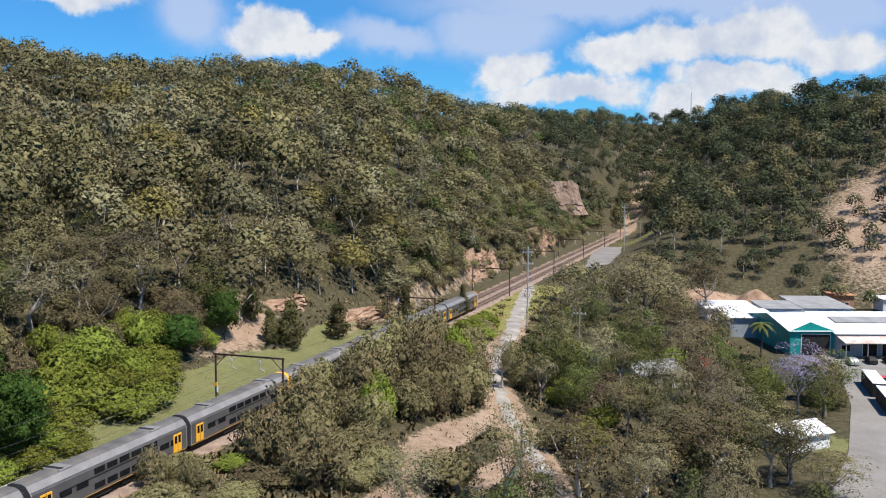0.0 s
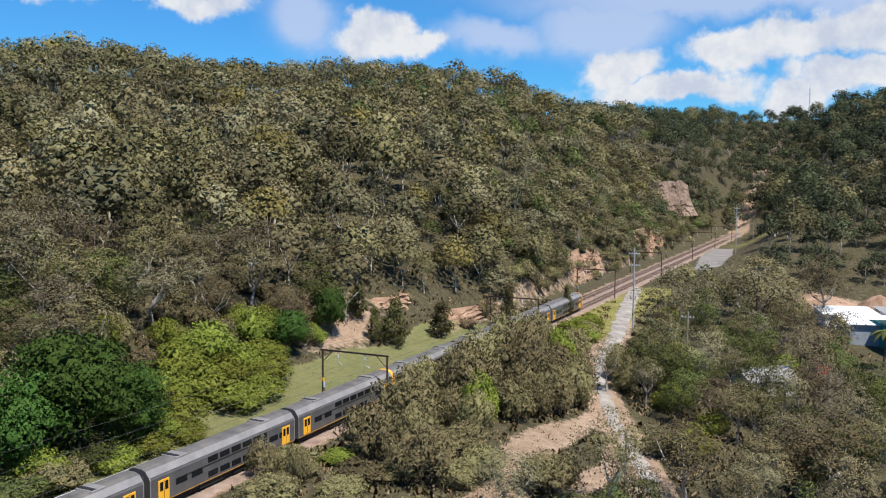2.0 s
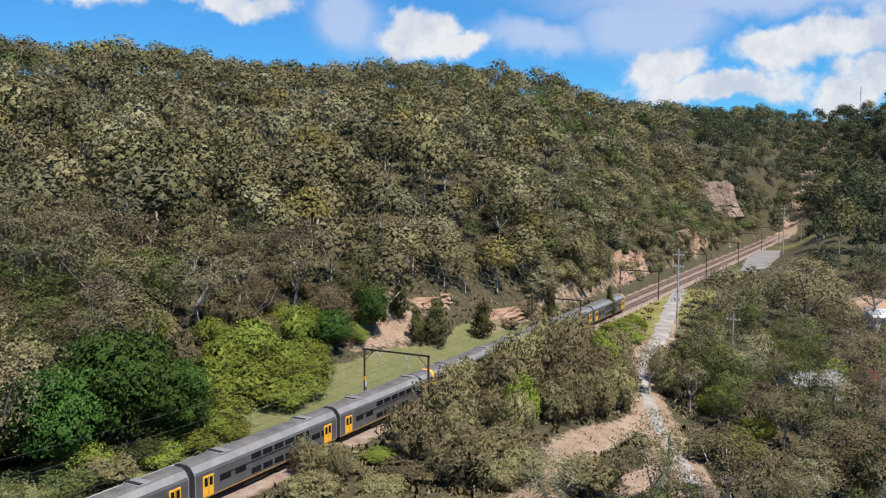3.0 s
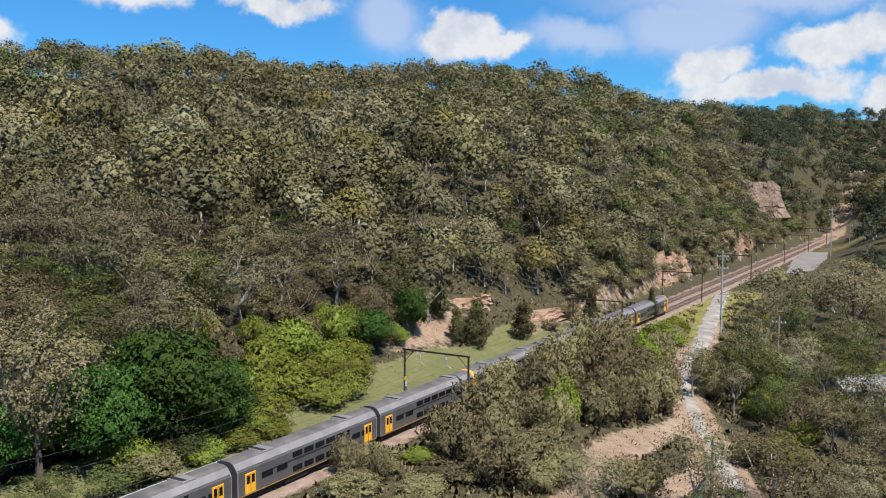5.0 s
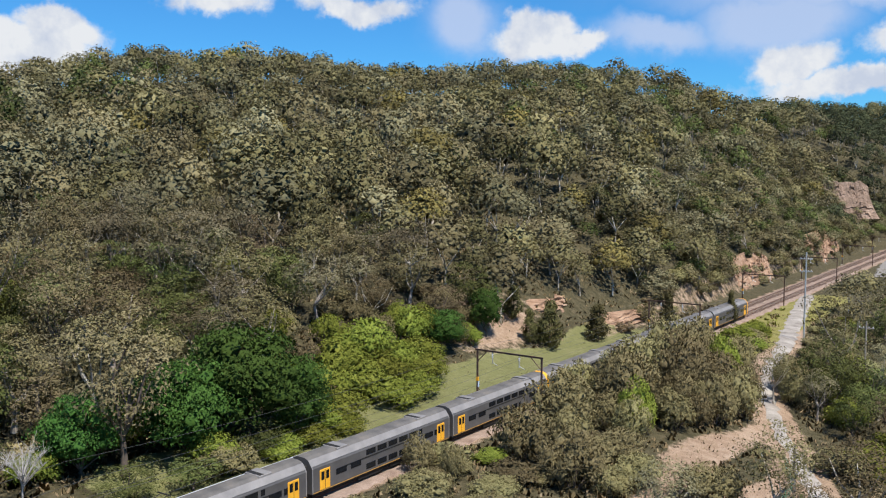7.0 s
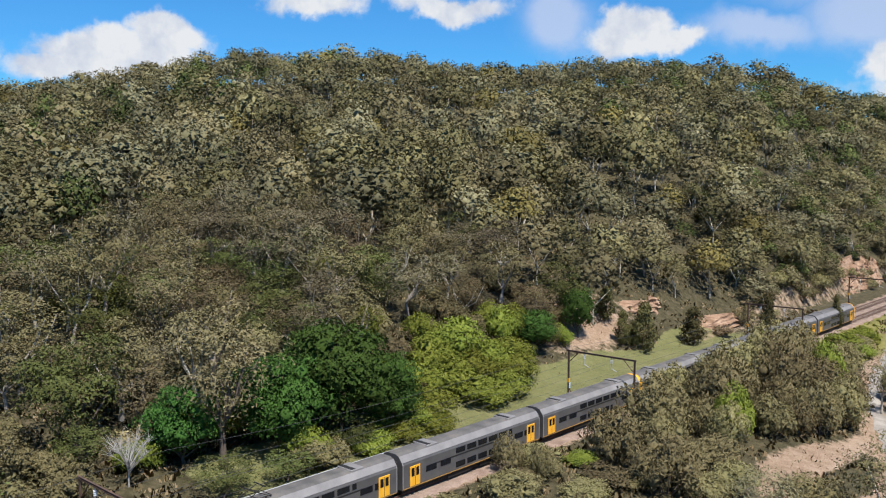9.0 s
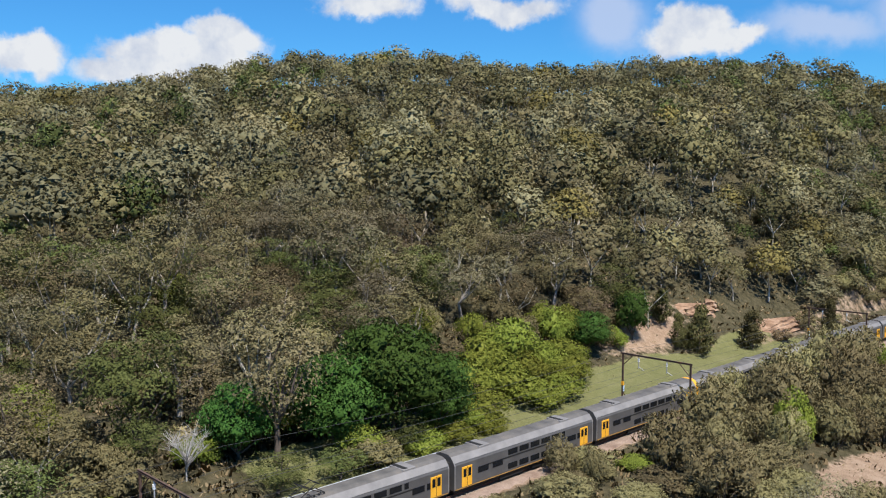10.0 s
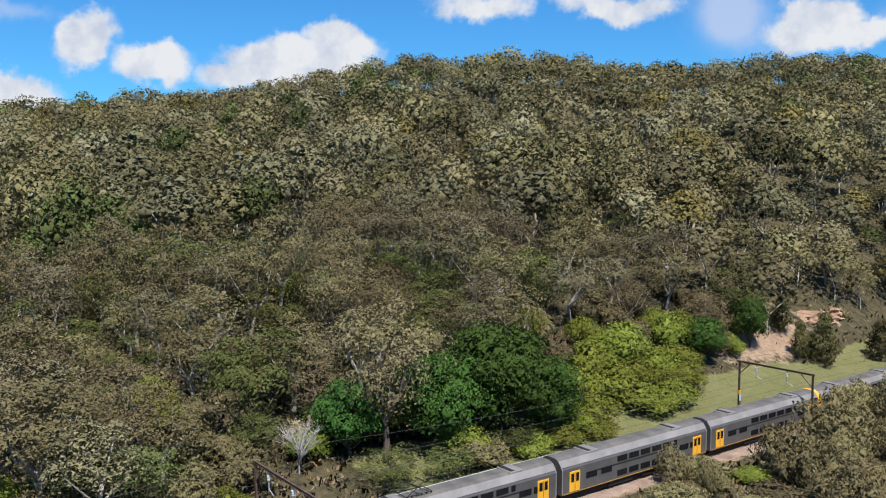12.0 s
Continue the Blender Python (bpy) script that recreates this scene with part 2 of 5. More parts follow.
def mesh_ob(name, verts, faces, material=None, parent=None, smooth=False):
    me = bpy.data.meshes.new(name)
    me.from_pydata(verts, [], faces)
    me.update()
    ob = new(name, me)
    if material:
        me.materials.append(material)
    if parent:
        ob.parent = parent
    if smooth:
        me.shade_smooth()
    return ob


def array_mesh(name, verts, quads, material, normals=None):
    """A mesh straight from arrays of corners and faces, with its own normals where given."""
    me = bpy.data.meshes.new(name)
    me.vertices.add(len(verts))
    me.vertices.foreach_set("co", np.asarray(verts, dtype=np.float32).ravel())
    q = np.asarray(quads, dtype=np.int32)
    me.loops.add(q.size)
    me.loops.foreach_set("vertex_index", q.ravel())
    me.polygons.add(len(q))
    me.polygons.foreach_set("loop_start", np.arange(0, q.size, q.shape[1], dtype=np.int32))
    me.update(calc_edges=True)
    if normals is not None:
        at = me.attributes.new("custom_normal", "FLOAT_VECTOR", "POINT")
        at.data.foreach_set("vector", np.asarray(normals, dtype=np.float32).ravel())
        me.update()
    me.materials.append(material)
    return me


# ---- lie of the land ----
TH = math.atan(0.334)
U = np.array([math.sin(TH), math.cos(TH)])       # along the railway, away from the camera
NL = np.array([-math.cos(TH), math.sin(TH)])     # towards the hill
P0 = np.array([-64.2, 0.0])


def along(s, d, z=0.0):
    p = P0 + U * s + NL * d
    return (float(p[0]), float(p[1]), z)


def sd(x, y):
    dx, dy = x - P0[0], y - P0[1]
    return dx * U[0] + dy * U[1], dx * NL[0] + dy * NL[1]


def sstep(a, b, x):
    t = np.clip((x - a) / (b - a), 0, 1)
    return t * t * (3 - 2 * t)


# skyline: bearing to the left, tree-top height above the eye's level (degrees), distance of the crest
SKY_AZ = [-34, -27, -22, -18.3, -16.2, -13.8, -10, -6, -2.5, 0, 2.4, 7.2, 14, 18, 24, 30, 34, 38, 41, 45, 48.5, 52, 58.5, 62, 70]
SKY_EL = [8.0, 7.0, 6.1, 5.6, 4.9, 4.6, 4.8, 5.0, 5.2, 5.8, 7.0, 7.9, 8.1, 7.8, 8.2, 8.7, 8.4, 8.5, 8.0, 7.2, 6.4, 6.0, 5.2, 4.8, 4.0]
SKY_R = [560, 580, 640, 760, 860, 880, 840, 740, 620, 530, 490, 450, 430, 425, 415, 410, 410, 410, 415, 425, 440, 450, 460, 470, 480]


def height(x, y):
    """The ground's height: a bench with the railway, a hill above it, a valley below it and a hill across."""
    x, y = np.asarray(x, float), np.asarray(y, float)
    s, d = sd(x, y)
    r = np.hypot(x, y) + 1e-6
    az = np.degrees(np.arctan2(-x, y))
    el, rr = np.interp(az, SKY_AZ, SKY_EL), np.interp(az, SKY_AZ, SKY_R)
    top = EYE_Z + rr * np.tan(np.radians(el)) - 16.8
    c = np.cos(np.radians(np.clip(71.5 - az, -86, 86)))
    rb = np.minimum(60.9 / np.maximum(c, 0.07) + 20.0, rr * 0.85)
    u = np.clip((r - rb) / (rr - rb), 0, 1)
    hill = top * (0.72 * u + 0.28 * np.sin(u * math.pi / 2)) * np.maximum(sstep(8, 26, d), sstep(540, 640, s))
    cut = 5.0 * sstep(8.5, 12.0, d) * sstep(185, 225, s) * (1 - 0.8 * u)
    hill = np.minimum(np.maximum(hill, 0), np.maximum(d - 9, 0) * 0.72 + np.maximum(s - 520, 0) * 0.6) + cut
    u2 = np.clip((r - 300) / (rr - 300), 0, 1)
    far = (top + 9) * u2 ** 0.85 * (1 - sstep(-14, -9, az)) * sstep(-12, -50, d)
    valley = -9.0 * sstep(-7, -75, d) * (1 - 0.9 * sstep(190, 300, s) * sstep(-45, -15, d))
    far2 = (top + 2) * np.clip((r - 520) / (rr - 520), 0, 1) * sstep(-6, -12, az) * np.maximum(sstep(3, -12, d), sstep(540, 640, s))
    h = valley + np.maximum(np.where((d > 0) | (s > 560), np.maximum(hill, np.where(d > 0, 0, far)), far), far2)
    h = h + 1.3 * sstep(6.5, 16, d) * (1 - sstep(30, 60, d))
    h = h * (1 - 0.6 * np.clip((r - rr) / 800, 0, 1))
    for k, (wave, amp) in enumerate(((37.0, 1.5), (13.0, 0.5))):
        f = np.sin(x / wave + k) * np.cos(y / (wave * 1.3) + 2 * k) * amp
        h = h + f * sstep(14, 40, np.abs(d)) * (1 - sstep(-60, -75, d) * (1 - sstep(250, 320, r)))
    return h


def path_line():
    """The gravel road's middle line, from the foreground up to the railway."""
    pts = [(12.6, 78), (12.2, 92), (12.2, 101), (11.2, 109), (9.8, 119), (8.7, 131), (8.8, 143), (10.4, 154), (13.6, 170), (18.6, 203), (23.0, 232), (25.5, 246)]
    ys = np.array([p[1] for p in pts], float)
    xs = np.array([p[0] for p in pts], float)
    return xs, ys


def cover(x, y):
    """Weights of mown grass, bare earth and dry grass on the ground."""
    s, d = sd(x, y)
    wob = 1.5 * np.sin(s / 9.0) + 0.8 * np.sin(s / 3.7 + 1)
    grass = sstep(2.2, 3.2, d) * (1 - sstep(12.5 + wob, 15 + wob, d)) * sstep(60, 70, s) * (1 - sstep(176, 190, s))
    grass = np.maximum(grass, sstep(-44.5, -43, d) * (1 - sstep(-40.5, -39.5, d)) * sstep(86, 92, s) * (1 - sstep(113, 118, s)))
    grass = np.maximum(grass, 0.8 * np.exp(-((x - 27) ** 2 + (y - 172) ** 2) / 60.0))
    grass = np.maximum(grass, np.exp(-((x - 57) ** 2 + (y - 126) ** 2) / 30.0))
    # slope of bare pink earth beside the road, and the cutting's foot
    e = np.exp(-(((d + 28.5 + (s - 120) * 0.02 + 1.2 * np.sin(s / 5.0)) / 3.4) ** 2 + ((s - 115) / 27.0) ** 2) ** 2)
    e = np.maximum(e, np.exp(-(((d + 36.0 + 0.8 * np.sin(s / 3.0)) / 2.2) ** 2 + ((s - 112) / 26.0) ** 2) ** 2))
    streak = 0.5 + 0.5 * np.sin(d * 1.9 + 1.6 * np.sin(s / 6.0) + 0.8 * np.sin(s / 2.3))
    e = e * (0.72 + 0.28 * streak)
    e = np.maximum(e, 0.5 * sstep(7, 9, d) * (1 - sstep(11, 14, d)) * sstep(150, 178, s) * (1 - sstep(330, 360, s)))
    e = np.maximum(e, 0.9 * np.exp(-(((d - 20) / 7.0) ** 2 + ((s - 146) / 16.0) ** 2)))
    r, az = np.hypot(x, y), np.degrees(np.arctan2(-x, y))
    e = np.maximum(e, 0.75 * np.exp(-((az + 27.0) / 4.0) ** 2 - ((r - 365) / 75.0) ** 2))
    e = np.maximum(e, 0.9 * np.exp(-((x - 95) / 22.0) ** 2 - ((y - 268) / 16.0) ** 2))
    e = np.maximum(e, 0.8 * sstep(-9, -6.4, d) * (1 - sstep(2.6, 3.4, d)))
    xs, ys = path_line()
    off = np.abs(x - np.interp(y, ys, xs))
    e = np.maximum(e, 0.85 * (1 - sstep(2.0, 4.0, off)) * sstep(70, 80, y) * (1 - sstep(238, 246, y)))
    straw = sstep(-19.5, -17, d) * (1 - sstep(-7.4, -6.6, d)) * sstep(160, 185, s) * (1 - sstep(250, 275, s))
    straw = np.maximum(straw, 0.6 * np.exp(-((x - 100) / 30.0) ** 2 - ((y - 400) / 40.0) ** 2))
    return grass, e, straw


def build_ground():
    azs = np.concatenate([np.arange(-180, -36, 8), np.arange(-36, 70, 0.45), np.arange(70, 180, 8)])
    rs = np.concatenate([[0.001, 4, 12, 25, 36], np.arange(44, 250, 1.7), np.arange(250, 560, 5), np.arange(560, 1000, 14), [1100, 1300, 1600, 2000, 2600, 3400, 4600]])
    A, Rr = np.meshgrid(np.radians(azs), rs, indexing="ij")
    X, Y = -np.sin(A) * Rr, np.cos(A) * Rr
    s, d = sd(X, Y)
    Z = np.where((d < 3.0) & (d > -6.8), height(X, Y) - 0.35, height(X, Y))
    na, nr = A.shape
    idx = np.arange(na * nr).reshape(na, nr)
    nxt = np.roll(idx, -1, axis=0)
    q = np.stack([idx[:, :-1], nxt[:, :-1], nxt[:, 1:], idx[:, 1:]], -1).reshape(-1, 4)[:, ::-1]
    me = array_mesh("ground", np.stack([X, Y, Z], -1).reshape(-1, 3), q, M["soil"])
    for name, w in zip(("grass", "earth", "straw"), cover(X, Y)):
        at = me.attributes.new(name, "FLOAT", "POINT")
        at.data.foreach_set("value", np.ascontiguousarray(w.ravel(), dtype=np.float32))
    me.shade_smooth()
    return tagged(new("ground", me), "brown forest floor with mown grass and bare earth", "ground", kind="structure")


ground = build_ground()


# ---- small builders ----
def part(name, geometry, material, parent=None, label=""):
    """Links (verts, faces) or a mesh as one object under a thing or a part."""
    if isinstance(geometry, tuple):
        me = bpy.data.meshes.new(name)
        me.from_pydata(geometry[0], [], geometry[1])
        me.update()
        me.materials.append(material)
    else:
        me = geometry
    ob = new(name, me)
    if parent:
        ob.parent = parent
    return tagged(ob, label) if label else ob


def thing(name, label, category, group="", m=None):
    ob = new(name)
    ob.empty_display_size = 0.5
    if m is not None:
        ob.matrix_basis = m
    return tagged(ob, label, category, group)


def block(x0, x1, y0, y1, z0, z1, bevel=0.0):
    """A box, with its edges cut off where bevel is given."""
    if not bevel:
        v = [(x, y, z) for x in (x0, x1) for y in (y0, y1) for z in (z0, z1)]
        return v, [(0, 1, 3, 2), (4, 6, 7, 5), (0, 4, 5, 1), (2, 3, 7, 6), (0, 2, 6, 4), (1, 5, 7, 3)]
    b = min(bevel, (x1 - x0) / 3, (y1 - y0) / 3, (z1 - z0) / 3)
    ring = [(x0 + b, y0), (x1 - b, y0), (x1, y0 + b), (x1, y1 - b), (x1 - b, y1), (x0 + b, y1), (x0, y1 - b), (x0, y0 + b)]
    cx, cy = (x0 + x1) / 2, (y0 + y1) / 2
    v, f = [], []
    for z, k in ((z0, 0), (z1 - b, 0), (z1, b)):
        v += [(x + (k if x < cx else -k), y + (k if y < cy else -k), z) for x, y in ring]
    for j in range(2):
        f += [(8 * j + i, 8 * j + (i + 1) % 8, 8 * j + 8 + (i + 1) % 8, 8 * j + 8 + i) for i in range(8)]
    f += [tuple(range(7, -1, -1)), tuple(range(16, 24))]
    return v, f


def join(*pieces):
    v, f = [], []
    for pv, pf in pieces:
        k = len(v)
        v += list(pv)
        f += [tuple(i + k for i in q) for q in pf]
    return v, f


def tube(a, b, r0, r1=None, sides=6):
    """A tapered rod from a to b, capped."""
    r1 = r0 if r1 is None else r1
    a, b = Vector(a), Vector(b)
    w = (b - a).normalized()
    p = w.orthogonal().normalized()
    q = w.cross(p)
    v = []
    for c, r in ((a, r0), (b, r1)):
        v += [tuple(c + (p * math.cos(2 * math.pi * i / sides) + q * math.sin(2 * math.pi * i / sides)) * r) for i in range(sides)]
    f = [(i, (i + 1) % sides, sides + (i + 1) % sides, sides + i) for i in range(sides)]
    return v, f + [tuple(range(sides - 1, -1, -1)), tuple(range(sides, 2 * sides))]


def extrude(profile, x0, x1):
    """A closed (y, z) outline drawn out along x."""
    n = len(profile)
    v = [(x0, y, z) for y, z in profile] + [(x1, y, z) for y, z in profile]
    f = [(i, (i + 1) % n, n + (i + 1) % n, n + i) for i in range(n)]
    return v, f + [tuple(range(n - 1, -1, -1)), tuple(range(n, 2 * n))]


def gz(x, y):
    return float(height(x, y))


RAIL_ANGLE = 90.0 - math.degrees(TH)


def on_line(s, d, z=0.0):
    """A pose with x along the railway, away from the camera, and y towards the hill."""
    x, y, _ = along(s, d)
    return pose(x, y, z, 0, 0, RAIL_ANGLE)


# ---- railway ----
NEAR_D, FAR_D = -4.1, 0.1
track = thing("railway_track", "double railway track on rusty brown ballast", "railway", m=on_line(0, 0))


def bed_piece(s0, s1, d0, d1, top, seed):
    """The ballast bank: a lumpy top with sloping shoulders."""
    r = np.random.default_rng(seed)
    ss = np.arange(s0, s1 + 0.1, 1.2)
    ds = np.array([d0 - 1.1, d0, d0 + 1.2, (d0 + d1) / 2 - 0.5, (d0 + d1) / 2 + 0.5, d1 - 1.2, d1, d1 + 0.9])
    S, D = np.meshgrid(ss, ds, indexing="ij")
    Z = np.full(S.shape, top) + r.normal(0, 0.03, S.shape)
    Z[:, 0], Z[:, -1] = -0.6, -0.5
    Z[:, 3:5] -= 0.06
    n, k = S.shape
    idx = np.arange(n * k).reshape(n, k)
    q = np.stack([idx[:-1, :-1], idx[1:, :-1], idx[1:, 1:], idx[:-1, 1:]], -1).reshape(-1, 4)
    return array_mesh("ballast", np.stack([S, D + r.normal(0, 0.08, S.shape), Z], -1).reshape(-1, 3), q, M["ballast"])


part("ballast", bed_piece(-60, 545, -6.3, 2.0, -0.02, 3), None, track)
RAIL = [(-0.07, 0.02), (0.07, 0.02), (0.05, 0.06), (0.035, 0.15), (0.04, 0.19), (-0.04, 0.19), (-0.035, 0.15), (-0.05, 0.06)]
for centre in (FAR_D, NEAR_D):
    for side in (-0.76, 0.76):
        part("rail", extrude([(y + centre + side, z) for y, z in RAIL], -60, 545), M["rail"], track, "rusty steel rail")

sleeper_mesh = bpy.data.meshes.new("sleeper")
sleeper_mesh.from_pydata(*[list(block(-0.12, 0.12, -1.25, 1.25, -0.1, 0.035))[0], [], block(-0.12, 0.12, -1.25, 1.25, -0.1, 0.035)[1]])
sleeper_mesh.materials.append(M["sleeper"])


def sleepers():
    rnd = random.Random(4)
    for centre, s0 in ((FAR_D, 62.0), (NEAR_D, 62.0)):
        for i in range(140):
            ob = new("sleeper", sleeper_mesh)
            ob.parent = track
            ob.matrix_basis = pose(s0 + i * 0.62 + rnd.uniform(-0.04, 0.04), centre + rnd.uniform(-0.05, 0.05), rnd.uniform(-0.03, 0.01), 0, 0, rnd.uniform(-1.5, 1.5))
    rest = [block(s - 0.12, s + 0.12, c - 1.25, c + 1.25, -0.1, 0.03) for c in (FAR_D, NEAR_D) for s in np.arange(150, 480, 0.62)]
    tagged(part("sleeper_rest", join(*rest), M["sleeper"], track), kind="stuff")


# pale rubble edging along the far side of the line
def edging():
    r = np.random.default_rng(8)
    pieces = []
    for s in np.arange(92, 196, 0.45):
        w = 0.55 + 0.35 * math.sin(s / 7.0)
        for k in range(3):
            a, b = s + r.uniform(-0.3, 0.3), 3.0 + r.uniform(-0.2, 1.0) * (0.7 + w)
            q, h = r.uniform(0.12, 0.4), r.uniform(0.05, 0.22)
            pieces.append(block(a - q, a + q, b - q * 0.7, b + q * 0.7, -0.25, h - 0.02, 0.08))
    ob = part("rubble_edging", join(*pieces), M["rubble"])
    ob.matrix_basis = on_line(0, 0)
    tagged(ob, "pale broken rubble edging beside the ballast", "rubble", kind="stuff")


edging()


# ---- train ----
CAR = 22.7
HALF = 1.48
SIDE = [(-HALF + 0.06, 0.85), (-HALF, 1.0), (-HALF, 3.25), (-HALF + 0.1, 3.45)]
BODY = SIDE + [(-0.95, 4.02), (-0.5, 4.2), (0.5, 4.2), (0.95, 4.02)] + [(-y, z) for y, z in reversed(SIDE)]


def railcar(label, pantograph, cap):
    car = thing("railway_carriage", label, "train", "carriages of the train")
    part("body", extrude(BODY, 0.35, CAR - 0.35), M["steel"], car)
    for sy in (-1, 1):
        strip = [(0.35, sy * (HALF - 0.08), 3.47), (CAR - 0.35, sy * (HALF - 0.08), 3.47), (CAR - 0.35, sy * 0.97, 4.03), (0.35, sy * 0.97, 4.03)]
        v = [(x, y + sy * 0.012, z + 0.012) for x, y, z in strip] + [(x, y - sy * 0.02, z - 0.02) for x, y, z in strip]
        part("roof_shoulder", (v, [(0, 1, 2, 3), (7, 6, 5, 4), (0, 4, 5, 1), (1, 5, 6, 2), (2, 6, 7, 3), (3, 7, 4, 0)]), M["roof_light"], car, "pale sloping roof panel")
    part("roof", extrude([(-0.96, 4.035), (-0.5, 4.215), (0.5, 4.215), (0.96, 4.035), (0.96, 4.0), (-0.96, 4.0)], 0.36, CAR - 0.36), M["roof"], car, "dark sooty roof")
    part("underframe", join(block(0.6, CAR - 0.6, -1.2, 1.2, 0.45, 0.84), block(7, 10.5, -1.3, 1.3, 0.3, 0.8), block(12, 15.5, -1.3, 1.3, 0.3, 0.8)), M["dark"], car, "black underframe boxes")
    for x in (3.4, CAR - 3.4):
        bogie = part("bogie", block(x - 1.7, x + 1.7, -1.15, 1.15, 0.4, 0.75, 0.1), M["dark"], car)
        for wx in (x - 1.2, x + 1.2):
            for wy in (-0.76, 0.76):
                part("wheel", tube((wx, wy - 0.07, 0.62), (wx, wy + 0.07, 0.62), 0.43, sides=12), M["dark"], bogie)
    part("gangway", block(-0.36, 0.36, -0.9, 0.9, 1.0, 3.6, 0.1), M["dark"], car, "black concertina gangway")
    for sy in (-1, 1):
        y0, y1 = (-HALF - 0.03, -HALF + 0.02) if sy < 0 else (HALF - 0.02, HALF + 0.03)
        part("side_stripe", block(0.5, CAR - 0.5, y0 - 0.005, y1 + 0.005, 0.88, 0.96), M["orange"], car, "orange line along the sill")
        part("waist_band", block(4.6, CAR - 4.6, y0 + 0.012, y1 - 0.012, 2.36, 2.5), M["dark"], car, "dark band between the decks")
        rows = [(x, 2.66, 3.2, 1.42) for x in (8.0, 9.75, 11.5, 13.25, 15.0)] + [(16.75, 2.66, 3.2, 0.5)]
        rows += [(x, 1.22, 1.78, 1.42) for x in (8.0, 9.75, 11.5, 13.25)] + [(15.0, 1.22, 1.78, 0.5)]
        rows += [(3.6, 1.9, 2.48, 1.5), (5.7, 1.9, 2.48, 1.5), (17.7, 1.9, 2.48, 1.5), (19.5, 1.9, 2.48, 0.45)]
        for x, z0, z1, w in rows:
            part("window", block(x, x + w, y0, y1, z0, z1, 0.03), M["glass"], car, "dark tinted window")
        for x in (1.35, CAR - 2.75):
            door = part("door", block(x, x + 1.4, y0 - 0.02, y1 + 0.02, 1.02, 2.95, 0.04), M["yellow"], car, "bright yellow double door")
            for dx in (0.18, 0.82):
                part("door_window", block(x + dx, x + dx + 0.4, y0 - 0.035, y1 + 0.035, 1.95, 2.75), M["glass"], door)
            part("door_gap", block(x + 0.68, x + 0.72, y0 - 0.03, y1 + 0.03, 1.05, 2.9), M["dark"], door)
    for x in (4.3, CAR - 5.6):
        vent = part("roof_vent", block(x, x + 1.5, -0.98, 0.98, 4.0, 4.25, 0.06), M["roof_light"], car, "pale flush roof hatch")
        part("grille", block(x + 0.1, x + 0.6, -0.9, 0.9, 4.05, 4.265), M["dark"], vent)
    for x in (0.36, CAR - 0.47):
        part("end_rim", join(extrude([(y * 1.012, z * 1.003) for y, z in BODY], x, x + 0.12)), M["roof_light"], car, "pale rim round the carriage end")
    if pantograph:
        pan = part("pantograph", join(*[tube((6.0, y, 4.34), (8.6, y, 4.34), 0.04) for y in (-0.7, 0.7)], *[tube((x, -0.7, 4.34), (x, 0.7, 4.34), 0.04) for x in (6.0, 7.3, 8.6)], *[tube((6.2 + dx, dy, 4.35), (7.3, dy * 0.8, 4.85), 0.04) for dx in (0, 2.1) for dy in (-0.6, 0.6)],
                                      *[tube((7.3, dy * 0.8, 4.85), (7.3 + dx, dy * 0.7, 5.2), 0.035) for dx in (-0.7, 0.7) for dy in (-0.6, 0.6)],
                                      tube((6.6, -0.8, 5.2), (6.6, 0.8, 5.2), 0.05), tube((8.0, -0.8, 5.2), (8.0, 0.8, 5.2), 0.05),
                                      *[tube((6.1 + 0.5 * i, -0.6, 4.22), (6.1 + 0.5 * i, -0.6, 4.34), 0.08) for i in range(6)]), M["dark"], car, "folded black pantograph")
    if cap:
        x0 = 0.0 if cap < 0 else CAR - 0.34
        nose = part("cab_end", extrude([(y * 1.015, z * 1.004) for y, z in BODY], x0, x0 + 0.34), M["yellow"], car, "yellow cab end")
        xf = x0 - 0.02 if cap < 0 else x0 + 0.33
        for y in (-1.05, 0.35):
            part("windscreen", block(xf, xf + 0.04, y, y + 0.7, 2.35, 3.05), M["glass"], nose)
        part("end_door", block(xf, xf + 0.03, -0.3, 0.3, 1.1, 3.1), M["roof_light"], nose)
    return car


SILVER = "silver-grey double-deck train carriage with yellow doors"
kinds = {
    "plain": railcar(SILVER, False, 0),
    "power": railcar("silver-grey double-deck carriage with yellow doors and roof pantograph", True, 0),
    "first": railcar("leading silver-grey double-deck carriage with yellow doors and cab", False, -1),
    "last": railcar("rear silver-grey double-deck carriage with yellow doors and cab", False, 1),
}
placed = set()
for i, key in enumerate(("first", "power", "plain", "last") * 2):
    m = on_line(30.4 + CAR * i, NEAR_D, 0.0)
    if key in placed:
        copy_thing(kinds[key], m)
    else:
        kinds[key].matrix_basis = m
        placed.add(key)


